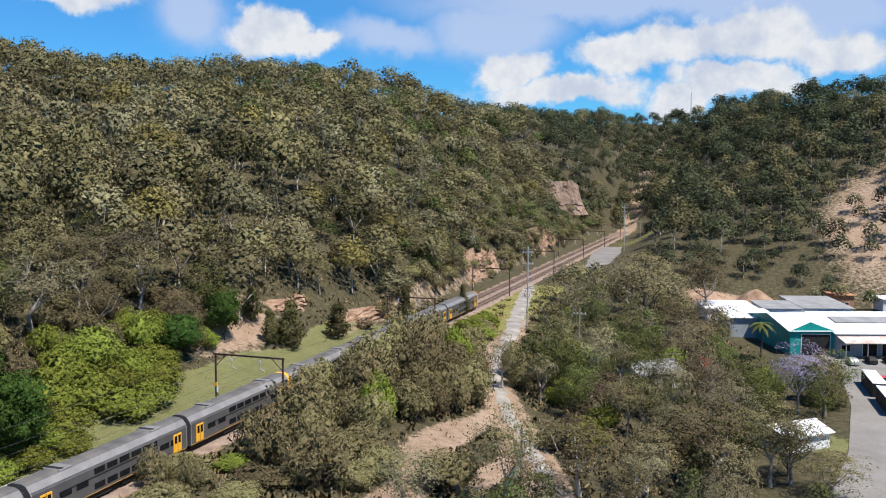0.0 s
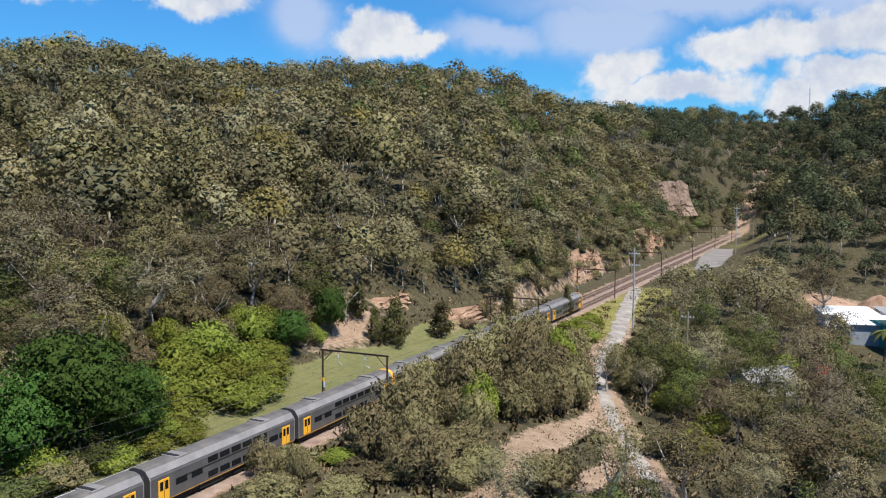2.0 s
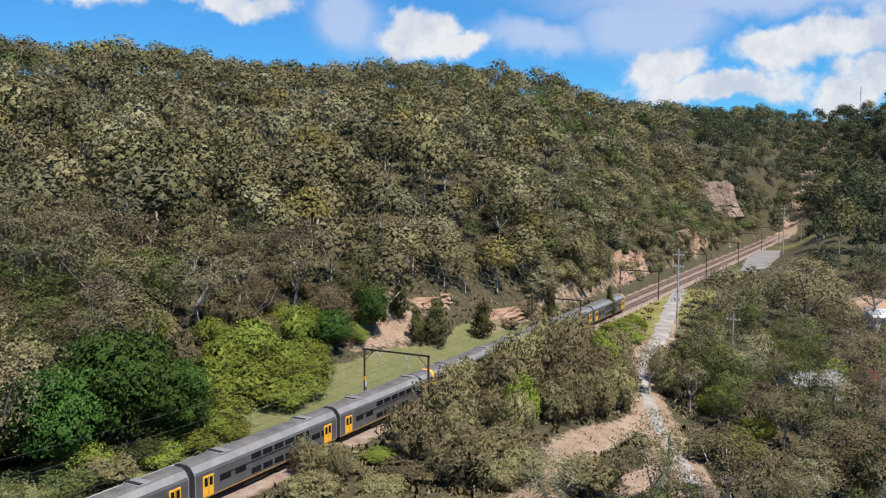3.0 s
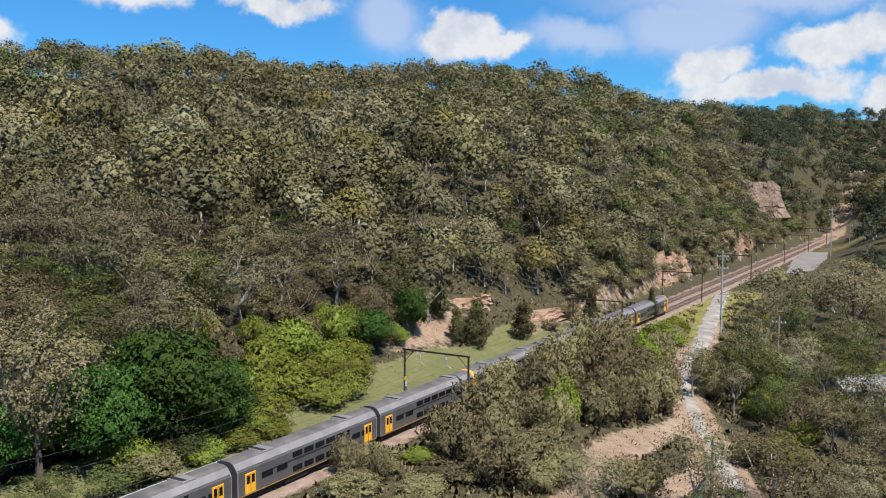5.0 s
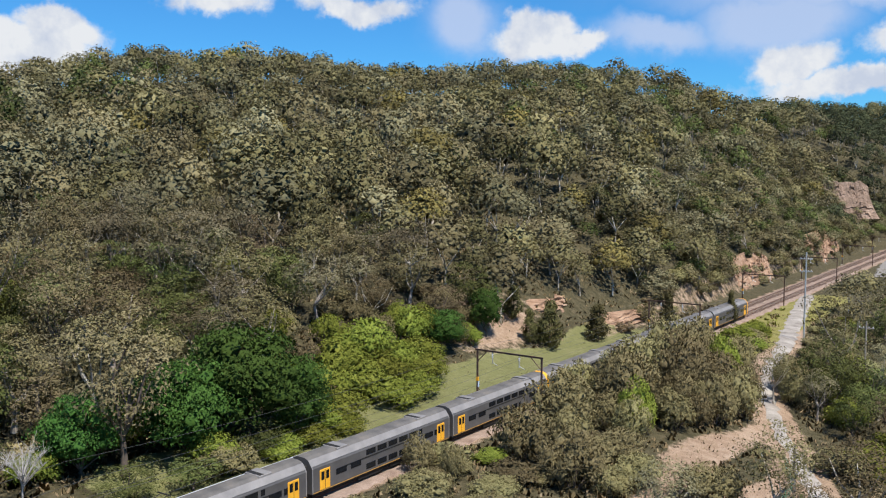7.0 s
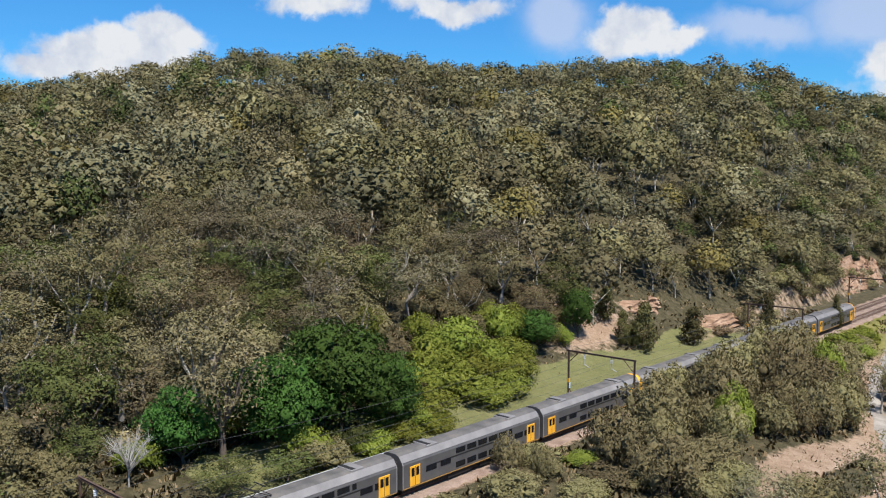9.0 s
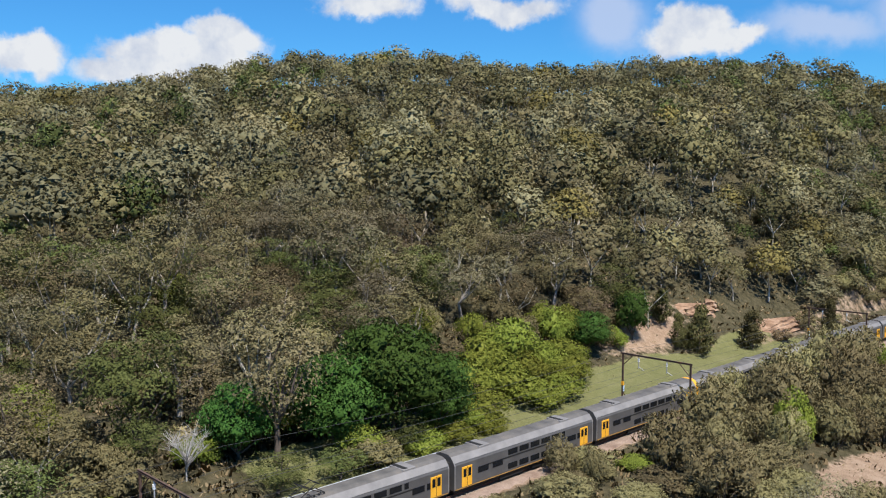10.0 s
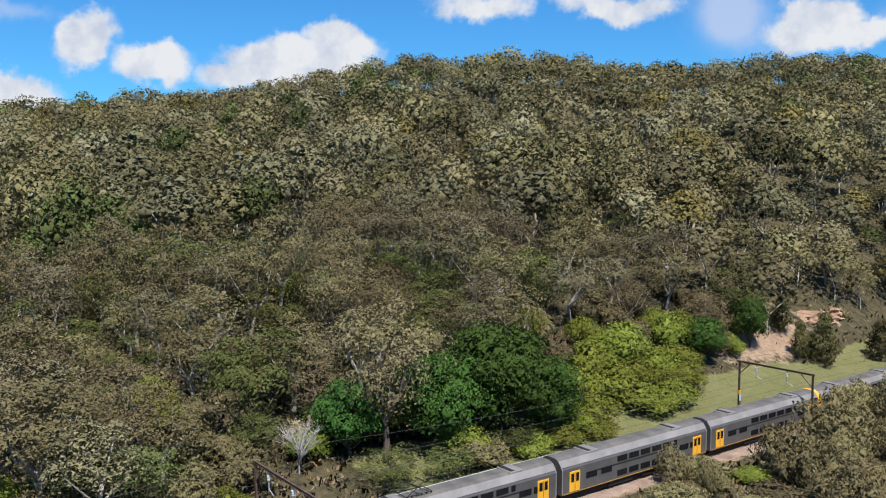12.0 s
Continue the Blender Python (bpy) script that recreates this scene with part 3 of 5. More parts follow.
# ---- overhead line ----
def portal():
    g = thing("overhead_line_gantry", "rusty steel portal carrying the overhead wires", "gantry", "overhead line gantries")
    post = part("mast", join(block(-0.07, 0.07, 2.9, 2.98, -0.5, 7.1), block(-0.07, 0.07, 3.1, 3.16, -0.5, 7.1), block(-0.03, 0.03, 2.96, 3.12, -0.5, 7.1)), M["mast"], g)
    part("footing", block(-0.35, 0.35, 2.7, 3.45, -0.6, 0.12, 0.06), M["rubble"], post)
    part("yellow_band", block(-0.12, 0.12, 2.86, 3.2, 2.75, 3.3), M["yellow"], post, "yellow warning band")
    part("sign_plate", block(-0.16, 0.16, 2.82, 2.86, 1.95, 2.7), M["blue"], post, "pale blue plate")
    part("far_mast", join(block(-0.07, 0.07, -7.1, -7.02, -0.9, 7.0), block(-0.07, 0.07, -6.92, -6.86, -0.9, 7.0), block(-0.03, 0.03, -7.04, -6.9, -0.9, 7.0)), M["mast"], g)
    part("beam", join(block(-0.08, 0.08, -7.2, 3.4, 6.97, 7.02), block(-0.08, 0.08, -7.2, 3.4, 7.16, 7.2), block(-0.02, 0.02, -7.2, 3.4, 7.0, 7.18)), M["mast"], g, "rust-orange cross beam")
    for y, e in ((-6.8, 1), (2.9, -1)):
        part("knee_brace", tube((0, y, 5.6), (0, y + e * 1.4, 6.97), 0.06), M["mast"], g)
    for y in (FAR_D, NEAR_D):
        drop = part("dropper", tube((0, y + 0.5, 6.95), (0, y + 0.5, 5.4), 0.06), M["galv"], g, "galvanised dropper with insulators")
        part("registration_arm", tube((0, y + 0.5, 5.6), (0, y - 0.3, 5.25), 0.04), M["galv"], drop)
        for z in (6.3, 6.45, 6.6):
            part("insulator", tube((0, y + 0.5, z), (0, y + 0.5, z + 0.08), 0.14, sides=8), M["white"], drop)
    part("stay", tube((1.6, 3.1, 0.0), (0.0, 3.1, 2.2), 0.06), M["mast"], g)
    return g


first = portal()
first.matrix_basis = on_line(116.9, 0)
for s in (49.5, 177, 237, 297, 357, 417, 477):
    copy_thing(first, on_line(s, 0))


def wires():
    for y, z, sag, name in ((FAR_D, 5.2, 0.0, "contact_wire"), (NEAR_D, 5.2, 0.0, "contact_wire"), (FAR_D, 6.7, 0.7, "catenary_wire"), (NEAR_D, 6.7, 0.7, "catenary_wire"), (3.1, 7.5, 0.9, "feeder_wire")):
        c = bpy.data.curves.new(name, "CURVE")
        c.dimensions = "3D"
        c.bevel_depth = 0.016
        c.bevel_resolution = 0
        sp = c.splines.new("POLY")
        pts = [(s, y, z - sag * 4 * (((s + 3) % 60) / 60) * (1 - ((s + 3) % 60) / 60)) for s in np.arange(-3, 478, 6)]
        sp.points.add(len(pts) - 1)
        for p, co in zip(sp.points, pts):
            p.co = (*co, 1)
        c.materials.append(M["wire"])
        ob = new(name, c)
        ob.matrix_basis = on_line(0, 0)
        tagged(ob, "thin dark overhead wire strung between the gantries", "cable", "overhead wires")


wires()


def power_pole(x, y, tall, mat, arms, label):
    g = thing("power_pole", label, "pole", "power poles", pose(x, y, gz(x, y) - 0.4, 0, 0, RAIL_ANGLE))
    part("shaft", tube((0, 0, 0), (0, 0, tall + 0.4), 0.2, 0.13, 10), mat, g)
    for z in arms:
        arm = part("crossarm", block(-0.07, 0.07, -1.2, 1.2, z, z + 0.14), mat, g)
        for yy in (-1.0, -0.4, 0.4, 1.0):
            part("insulator", tube((0, yy, z + 0.14), (0, yy, z + 0.36), 0.07, 0.05), M["white"], arm)
    return g


power_pole(17.8, 178.0, 17.5, M["galv"], (14.2, 16.6), "tall galvanised power pole beside the gravel road")
power_pole(75.6, 356.0, 19.5, M["galv"], (15.0, 17.0, 18.6), "tall galvanised power pole by the gravel yard")
power_pole(24.6, 152.2, 11.8, M["pole"], (11.0,), "weathered timber power pole among the trees")
power_pole(8.6, 90.3, 8.0, M["pole"], (), "weathered timber pole beside the gravel road")
power_pole(97.0, 420.0, 9.0, M["pole"], (8.2,), "weathered timber power pole by the gravel yard")
power_pole(108.0, 395.0, 9.0, M["pole"], (8.2,), "weathered timber power pole by the gravel yard")

radio = thing("radio_mast", "slim pale radio mast on the far ridge", "mast", m=pose(228.0, 795.0, gz(228, 795) - 1))
part("lattice", join(*[tube((0.8 * math.cos(a), 0.8 * math.sin(a), 0), (0.3 * math.cos(a), 0.3 * math.sin(a), 34), 0.16, 0.1, 4) for a in (0, 2.1, 4.2)],
                     *[tube((0.8 - 0.015 * z, 0, z), (-0.4, 0.6, z + 1.5), 0.06, sides=4) for z in np.arange(1, 32, 1.6)]), M["galv"], radio)
part("antenna", tube((0, 0, 33), (0, 0, 40), 0.12, 0.05), M["white"], radio)


# pipe handrail on the bank by the culvert
rail_g = thing("handrail", "galvanised pipe handrail on short posts above the line", "handrail", m=on_line(0, 0))
rz = [(s, 3.45 + 0.12 * math.sin(s / 9), gz(*along(s, 3.45)[:2])) for s in np.arange(54, 91, 4.0)]
for a, b in zip(rz, rz[1:]):
    part("top_pipe", tube((a[0], a[1], a[2] + 1.0), (b[0], b[1], b[2] + 1.0), 0.11), M["galv"], rail_g)
for p in rz:
    part("post", tube((p[0], p[1], p[2] - 0.3), (p[0], p[1], p[2] + 1.0), 0.06), M["galv"], rail_g)
part("end_pipe", tube((90, rz[-1][1], rz[-1][2] + 1.0), (91.6, rz[-1][1] - 0.9, rz[-1][2] + 0.9), 0.1), M["galv"], rail_g)


# ---- roads and yards ----
def strip(name, xs, ys, widths, lift, material, label):
    """A road that lies on the ground, with ragged edges."""
    r = np.random.default_rng(12)
    t = np.arange(ys[0], ys[-1], 1.5)
    cx = np.interp(t, ys, xs)
    k = np.ones(7) / 7
    cx = np.convolve(np.pad(cx, 3, mode="edge"), k, "valid")
    w = np.interp(t, ys, widths)
    cols = np.array([-1, -0.55, 0, 0.55, 1.0])
    X = cx[:, None] + cols[None] * (w / 2)[:, None] + np.where(np.abs(cols) == 1, r.normal(0, 0.28, (len(t), 5)), 0)
    Y = np.repeat(t[:, None], 5, 1)
    Z = height(X, Y) + lift - np.where(np.abs(cols) == 1, 0.12, 0)
    idx = np.arange(X.size).reshape(X.shape)
    q = np.stack([idx[:-1, :-1], idx[:-1, 1:], idx[1:, 1:], idx[1:, :-1]], -1).reshape(-1, 4)
    me = array_mesh(name, np.stack([X, Y, Z], -1).reshape(-1, 3), q, material)
    me.shade_smooth()
    return tagged(new(name, me), label, "road", kind="structure")


PX, PY = path_line()
strip("road", PX, PY, [2.2] * 4 + [1.9] * 4 + [3.0, 3.4, 3.4, 2.8], 0.14, M["gravel"], "pale gravel service road winding up to the railway")
strip("yard", [52, 57, 67, 78], [298, 312, 350, 392], [5, 9, 12, 9], 0.16, M["asphalt"], "pale grey gravel yard beside the railway")


def car_park():
    ys = np.arange(92, 200, 2.0)
    left = np.interp(ys, [92, 104, 121, 147, 178, 200], [44, 48.5, 58.8, 71.5, 83.5, 86])
    v, f = [], []
    for i, (y, a) in enumerate(zip(ys, left)):
        v += [(a, y, -9.3), (a, y, -8.86), (a + 0.3, y, -8.86), (a + 0.35, y, -8.95), (150, y, -8.95)]
        if i:
            k = 5 * i
            f += [(k - 5 + j, k - 4 + j, k + 1 + j, k + j) for j in range(4)]
    ob = part("car_park", (v, f), M["asphalt"])
    return tagged(ob, "sun-bleached grey asphalt yard with a low kerb", "road", kind="structure")


car_park()


# ---- rock faces ----
def rock_face(s, d, wide, tall, deep, material, seed, label, lean=0.25, spin=0.0):
    """A stepped sandstone face: beds that jut and recede, broken by joints."""
    r = np.random.default_rng(seed)
    nu, nv = int(wide / 0.45) + 2, int(tall / 0.35) + 2
    u = np.linspace(-0.5, 0.5, nu)
    w = np.linspace(0, 1, nv)
    beds = np.cumsum(r.uniform(0.04, 0.16, 30))
    jut = r.uniform(-0.5, 0.5, 31)
    joints = np.sort(r.uniform(-0.5, 0.5, int(wide / 2.2) + 1))
    blockj = r.uniform(-0.7, 0.7, (len(joints) + 1, 31))
    V = []
    for i in range(nu):
        edge = 1 - abs(2 * u[i]) ** 3
        for j in range(nv):
            bed = int(np.searchsorted(beds, w[j]))
            jo = int(np.searchsorted(joints, u[i] + 0.02 * math.sin(w[j] * 9)))
            crest = 0.72 + 0.28 * noise.noise((u[i] * wide * 0.2, seed, 0)) + 0.1 * noise.noise((u[i] * wide * 0.9, seed, 3))
            out = jut[bed] * 0.6 + blockj[jo, bed] * 0.7 + 0.35 * noise.noise((u[i] * wide * 0.8, w[j] * tall * 0.9, seed))
            y = deep * (1 - edge * 0.9) - out * edge - 1.0 + lean * w[j] * tall
            V.append((u[i] * wide, y, -0.8 + w[j] * tall * max(0.3, crest) * (0.4 + 0.6 * edge)))
    F = [(i * nv + j, i * nv + j + 1, (i + 1) * nv + j + 1, (i + 1) * nv + j) for i in range(nu - 1) for j in range(nv - 1)]
    # close the back
    base = len(V)
    V += [(u[i] * wide, deep + lean * tall + 1.5, z) for i in (0, nu - 1) for z in (-1.0, tall * 0.6)]
    top = [i * nv + nv - 1 for i in range(nu)]
    F += [(top[i], top[i + 1], base + 3 if i >= nu // 2 else base + 1) for i in range(nu - 1)]
    ob = part("rock_face", (V, F), material)
    x, y, _ = along(s, d)
    ob.matrix_basis = pose(x, y, gz(x, y) - 0.2, 0, 0, RAIL_ANGLE + spin)
    return tagged(ob, label, "rock")


rock_face(273, 9.0, 50, 12, 2.5, M["sand"], 3, "orange sandstone cutting beside the railway")
rock_face(368, 9.5, 66, 14, 3.0, M["sand"], 5, "pink broken sandstone face beside the railway")
rock_face(470, 20.0, 32, 25, 4.0, M["cliff"], 9, "tall grey-brown weathered cliff above the railway", 0.3, -45.0)
rock_face(190, 10.5, 24, 4.5, 2.0, M["sand"], 11, "low crumbling bank of orange earth and stone")
rock_face(168, 19, 16, 4.0, 2.0, M["sand"], 14, "low crumbling bank of orange earth and stone")


# ---- plants ----
def norm_rows(a):
    return a / np.maximum(np.linalg.norm(a, axis=-1, keepdims=True), 1e-9)


def limb_tubes(paths, sides=5):
    """Tapered bent limbs: each path is a list of (x, y, z, radius)."""
    V, Q, k = [], [], 0
    ang = np.arange(sides) * 2 * math.pi / sides
    for path in paths:
        p = np.asarray(path, float)
        for i, (x, y, z, rad) in enumerate(p):
            t = p[min(i + 1, len(p) - 1), :3] - p[max(i - 1, 0), :3]
            t = t / max(np.linalg.norm(t), 1e-6)
            a = np.cross(t, (0.3, 0.9, 0.1) if abs(t[1]) < 0.8 else (1, 0, 0))
            a /= np.linalg.norm(a)
            b = np.cross(t, a)
            V.append(np.array([x, y, z]) + rad * (np.cos(ang)[:, None] * a + np.sin(ang)[:, None] * b))
        n = len(p)
        for i in range(n - 1):
            for j in range(sides):
                Q.append((k + i * sides + j, k + i * sides + (j + 1) % sides, k + (i + 1) * sides + (j + 1) % sides, k + (i + 1) * sides + j))
        k += n * sides
    return np.concatenate(V), np.array(Q)


def lumps():
    """Unit shapes for the leaf masses: eight and twenty faces."""
    o = np.array([(1, 0, 0), (-1, 0, 0), (0, 1, 0), (0, -1, 0), (0, 0, 1), (0, 0, -1)], float)
    of = np.array([(a, b, 4) for a, b in ((0, 2), (2, 1), (1, 3), (3, 0))] + [(b, a, 5) for a, b in ((0, 2), (2, 1), (1, 3), (3, 0))])
    b = bmesh.new()
    bmesh.ops.create_icosphere(b, subdivisions=1, radius=1.0)
    iv = np.array([v.co[:] for v in b.verts])
    jf = np.array([[v.index for v in f.verts] for f in b.faces])
    b.free()
    return {8: (o, of), 20: (iv, jf)}


LUMP = lumps()


def leaf_sprays(r, centres, radii, count, size, aspect, up=0.35, droop=0.0, rag=0.45, core=0.5, facets=8):
    """Leaf sprays over lobes: small pointed blades on the crown's outside, shaded with its round form."""
    n = len(centres)
    heart = centres.mean(0)
    span = np.maximum((centres - heart).std(0) * 1.6 + radii.mean(0), 0.3)
    heart = heart - np.array([0, 0, span[2] * 0.35])
    own = np.repeat(np.arange(n), int(count * 1.9))
    dirs = norm_rows(r.normal(size=(len(own), 3)) + np.array([0, 0, up]))
    p = centres[own] + dirs * radii[own] * (0.62 + 0.56 * np.sqrt(r.uniform(0, 1, (len(own), 1))))
    deep = np.full(len(own), 9.0)
    for i in range(n):
        deep = np.minimum(deep, np.linalg.norm((p - centres[i]) / radii[i], axis=1))
    keep = np.flatnonzero(deep > 0.6)
    keep = r.permutation(keep)[:int(n * count * 0.85)]
    p, dirs = p[keep], dirs[keep]
    m = len(p)
    shade = norm_rows(dirs * 0.55 + norm_rows((p - heart) / span) * 0.75 + r.normal(0, rag, (m, 3)))
    nor = norm_rows(shade + r.normal(0, 0.4, (m, 3)) + np.array([0, 0, 0.25]))
    a = norm_rows(norm_rows(np.cross(nor, r.normal(size=nor.shape))) + np.array([0, 0, droop]))
    b = norm_rows(np.cross(nor, a))
    s = size * r.uniform(0.55, 1.5, (m, 1))
    w = s * aspect
    tri = np.stack([p - a * s, p + a * s * 0.7 - b * w, p + a * s * 0.7 + b * w], 1)
    V, F, N = [tri.reshape(-1, 3)], [np.arange(m * 3).reshape(-1, 3)], [np.repeat(shade, 3, 0)]
    # inner leaf mass of each lobe, lumpy and hidden behind its sprays
    unit, faces = LUMP[facets]
    for i in range(n if core > 0.25 else 0):
        k = unit * r.uniform(0.8, 1.1, (len(unit), 1))
        q = centres[i] + k * radii[i] * core
        F.append(faces + sum(len(v) for v in V))
        V.append(q)
        N.append(norm_rows(unit * 0.55 + norm_rows((q - heart) / span) * 0.75))
    return np.concatenate(V), np.concatenate(F), np.concatenate(N)


def gum(r, tall, wide, lobes, count, size, aspect, base=0.42, flat=0.55, forks=5, lean=0.06, dense=1.0, droop=0.3, core=0.2):
    """An open-crowned tree: forked trunk and leaf lobes at the limbs' ends."""
    cz = tall * (base + 1) / 2
    spread = np.array([wide / 2, wide / 2, tall * (1 - base) / 2])
    cen = []
    for i in range(lobes):
        v = r.normal(size=3)
        v /= np.linalg.norm(v)
        cen.append(np.array([0, 0, cz]) + v * spread * r.uniform(0.45, 0.86))
    cen = np.array(cen)
    lr = wide * r.uniform(0.12, 0.23, (lobes, 1)) * dense
    rad = np.concatenate([lr, lr, lr * flat], 1)
    off = np.array([r.normal(0, lean * tall), r.normal(0, lean * tall), 0])
    fork = np.array([off[0] * 0.5, off[1] * 0.5, tall * base * r.uniform(0.7, 1.0)])
    tr = tall * 0.016 + 0.04
    paths = [[(0, 0, -0.6, tr * 1.5), (off[0] * 0.2, off[1] * 0.2, tall * 0.12, tr), (*fork, tr * 0.75)]]
    order = r.permutation(lobes)
    for i in order[:forks]:
        e = cen[i]
        m = fork * 0.5 + e * 0.5 + np.array([0, 0, -0.06 * tall]) * r.uniform(-0.5, 1) + r.normal(0, 0.03 * tall, 3)
        paths.append([(*fork, tr * 0.6), (*m, tr * 0.4), (*e, tr * 0.12)])
    return limb_tubes(paths), leaf_sprays(r, cen, rad, count, size, aspect, 0.75, -droop, 0.4, core)


def shrub(r, tall, wide, lobes, count, size, aspect, flat=0.8, stems=5, droop=0.0):
    """A bushy plant, leafy to the ground, with thin stems."""
    cen, paths = [], []
    for i in range(lobes):
        a, q = r.uniform(0, 2 * math.pi), math.sqrt(r.uniform(0, 1))
        z = tall * (0.18 + 0.72 * r.uniform(0.1, 1) * (1 - 0.55 * q * q))
        cen.append((math.cos(a) * q * wide * 0.4, math.sin(a) * q * wide * 0.4, z))
    cen = np.array(cen)
    lr = wide * r.uniform(0.12, 0.22, (lobes, 1))
    for i in range(stems):
        e = cen[i % lobes]
        paths.append([(e[0] * 0.1, e[1] * 0.1, -0.4, 0.09), (e[0] * 0.5 + r.normal(0, 0.1), e[1] * 0.5, e[2] * 0.55, 0.055), (*e, 0.02)])
    return limb_tubes(paths, 4), leaf_sprays(r, cen, np.concatenate([lr, lr, lr * flat], 1), count, size, aspect, 0.75, -droop)


def casuarina(r, tall, wide):
    """A dark conical she-oak with drooping needles."""
    cen, rad, paths = [], [], [[(0, 0, -0.4, 0.16), (0.1, 0, tall * 0.5, 0.1), (0, 0, tall, 0.02)]]
    for i in range(46):
        z = tall * (0.12 + 0.85 * i / 46)
        q = wide / 2 * (1 - (z / tall) ** 1.4) * r.uniform(0.3, 0.85)
        a = r.uniform(0, 6.28)
        cen.append((math.cos(a) * q, math.sin(a) * q, z))
        rad.append((wide * 0.12, wide * 0.12, tall * 0.09))
    return limb_tubes(paths, 4), leaf_sprays(r, np.array(cen), np.array(rad), 60, 0.32, 0.2, 0.1, -1.2)


def bare(r, tall, wide, forks, sub, thick=0.02):
    """A leafless tree: trunk, limbs and twigs."""
    paths = [[(0, 0, -0.5, tall * thick), (0.03 * tall, 0, tall * 0.3, tall * thick * 0.8), (0, 0.02 * tall, tall * 0.5, tall * thick * 0.6)]]
    for i in range(forks):
        a = i * 6.28 / forks + r.uniform(-0.4, 0.4)
        z0 = tall * r.uniform(0.2, 0.5)
        e = np.array([math.cos(a) * wide / 2 * r.uniform(0.5, 1), math.sin(a) * wide / 2 * r.uniform(0.5, 1), tall * r.uniform(0.65, 1)])
        m = np.array([e[0] * 0.45, e[1] * 0.45, z0 * 0.5 + e[2] * 0.5])
        paths.append([(0, 0, z0, tall * thick * 0.55), (*m, tall * thick * 0.35), (*e, tall * thick * 0.1)])
        for j in range(sub):
            q = m + (e - m) * r.uniform(0, 0.7)
            t = q + np.array([r.normal(0, 0.12 * wide), r.normal(0, 0.12 * wide), tall * r.uniform(0.08, 0.25)])
            paths.append([(*q, tall * thick * 0.2), (*t, tall * thick * 0.05)])
    return limb_tubes(paths, 4)


LEAF = {
    "olive": leaf_mat("olive_gum_leaves", (0.096, 0.077, 0.037), (0.162, 0.130, 0.065), (0.256, 0.200, 0.106)),
    "grey": leaf_mat("grey_green_leaves", (0.116, 0.099, 0.057), (0.194, 0.162, 0.095), (0.303, 0.248, 0.154)),
    "brown": leaf_mat("dry_brown_leaves", (0.110, 0.083, 0.046), (0.184, 0.140, 0.078), (0.280, 0.216, 0.128)),
    "green": leaf_mat("dark_green_leaves", (0.062, 0.070, 0.022), (0.108, 0.118, 0.037), (0.170, 0.176, 0.058)),
    "gold": leaf_mat("yellow_olive_leaves", (0.112, 0.081, 0.031), (0.187, 0.134, 0.050), (0.268, 0.192, 0.077)),
    "fig": leaf_mat("glossy_bright_green_leaves", (0.030, 0.064, 0.013), (0.058, 0.110, 0.022), (0.098, 0.163, 0.038)),
    "lime": leaf_mat("yellow_green_scrub_leaves", (0.102, 0.122, 0.020), (0.184, 0.199, 0.033), (0.286, 0.286, 0.066)),
    "wattle": leaf_mat("silver_green_wattle_leaves", (0.132, 0.112, 0.052), (0.216, 0.179, 0.086), (0.324, 0.264, 0.138)),
    # green, coloured darker to carry the cloud shadow on the hill across
    "deep": leaf_mat("deep_green_cloud_shaded_leaves", (0.046, 0.050, 0.026), (0.075, 0.079, 0.040), (0.118, 0.118, 0.060)),
    "needle": leaf_mat("dark_needle_foliage", (0.048, 0.044, 0.020), (0.091, 0.080, 0.032), (0.139, 0.118, 0.050)),
    "purple": leaf_mat("lilac_blossom", (0.15, 0.13, 0.19), (0.24, 0.215, 0.31), (0.34, 0.31, 0.41)),
    "straw": leaf_mat("dry_straw_leaves", (0.22, 0.16, 0.08), (0.34, 0.26, 0.14), (0.46, 0.37, 0.23)),
    "red": leaf_mat("scarlet_flowers", (0.4, 0.03, 0.02), (0.6, 0.06, 0.03), (0.7, 0.12, 0.05)),
}


def plant(name, label, category, group, wood, leaves, wood_mat, leaf):
    """Links a prototype at the origin, with a trunk and a crown as its parts."""
    ob = thing(name, label, category, group)
    part("trunk" if category == "tree" else "stem", array_mesh("trunk", *wood, wood_mat), None, ob)
    if leaves is not None:
        part("crown" if category == "tree" else "foliage", array_mesh("crown", leaves[0], leaves[1], leaf, leaves[2]), None, ob)
    return ob


class Stock:
    """Plants of one kind: the first is moved to its place, the rest are copies."""

    def __init__(self, protos, size):
        self.protos, self.size, self.used, self.turn = protos, size, set(), 0

    def put(self, x, y, tall, wide, spin=None, which=None):
        k = self.turn % len(self.protos) if which is None else which
        self.turn += 1
        ob = self.protos[k]
        spin = (self.turn * 137.5) % 360 if spin is None else spin
        m = pose(x, y, gz(x, y) - 0.1, 0, 0, spin)
        sx, sz = wide / self.size[1], tall / self.size[0]
        if k in self.used:
            ob = copy_thing(ob, m)
        else:
            self.used.add(k)
            ob.matrix_basis = m
        ob.scale = (sx, sx, sz)
        return ob

    def finish(self):
        for k, ob in enumerate(self.protos):
            if k not in self.used:
                for o in (*ob.children_recursive, ob):
                    bpy.data.objects.remove(o)


def stock(name, label, category, group, maker, size, wood_mat, leaf, seeds):
    protos = []
    for sd_ in seeds:
        made = maker(np.random.default_rng(sd_))
        wood, leaves = made if len(made) == 2 and isinstance(made[0], tuple) else (made, None)
        protos.append(plant(name, label, category, group, wood, leaves, wood_mat, leaf))
    return Stock(protos, size)


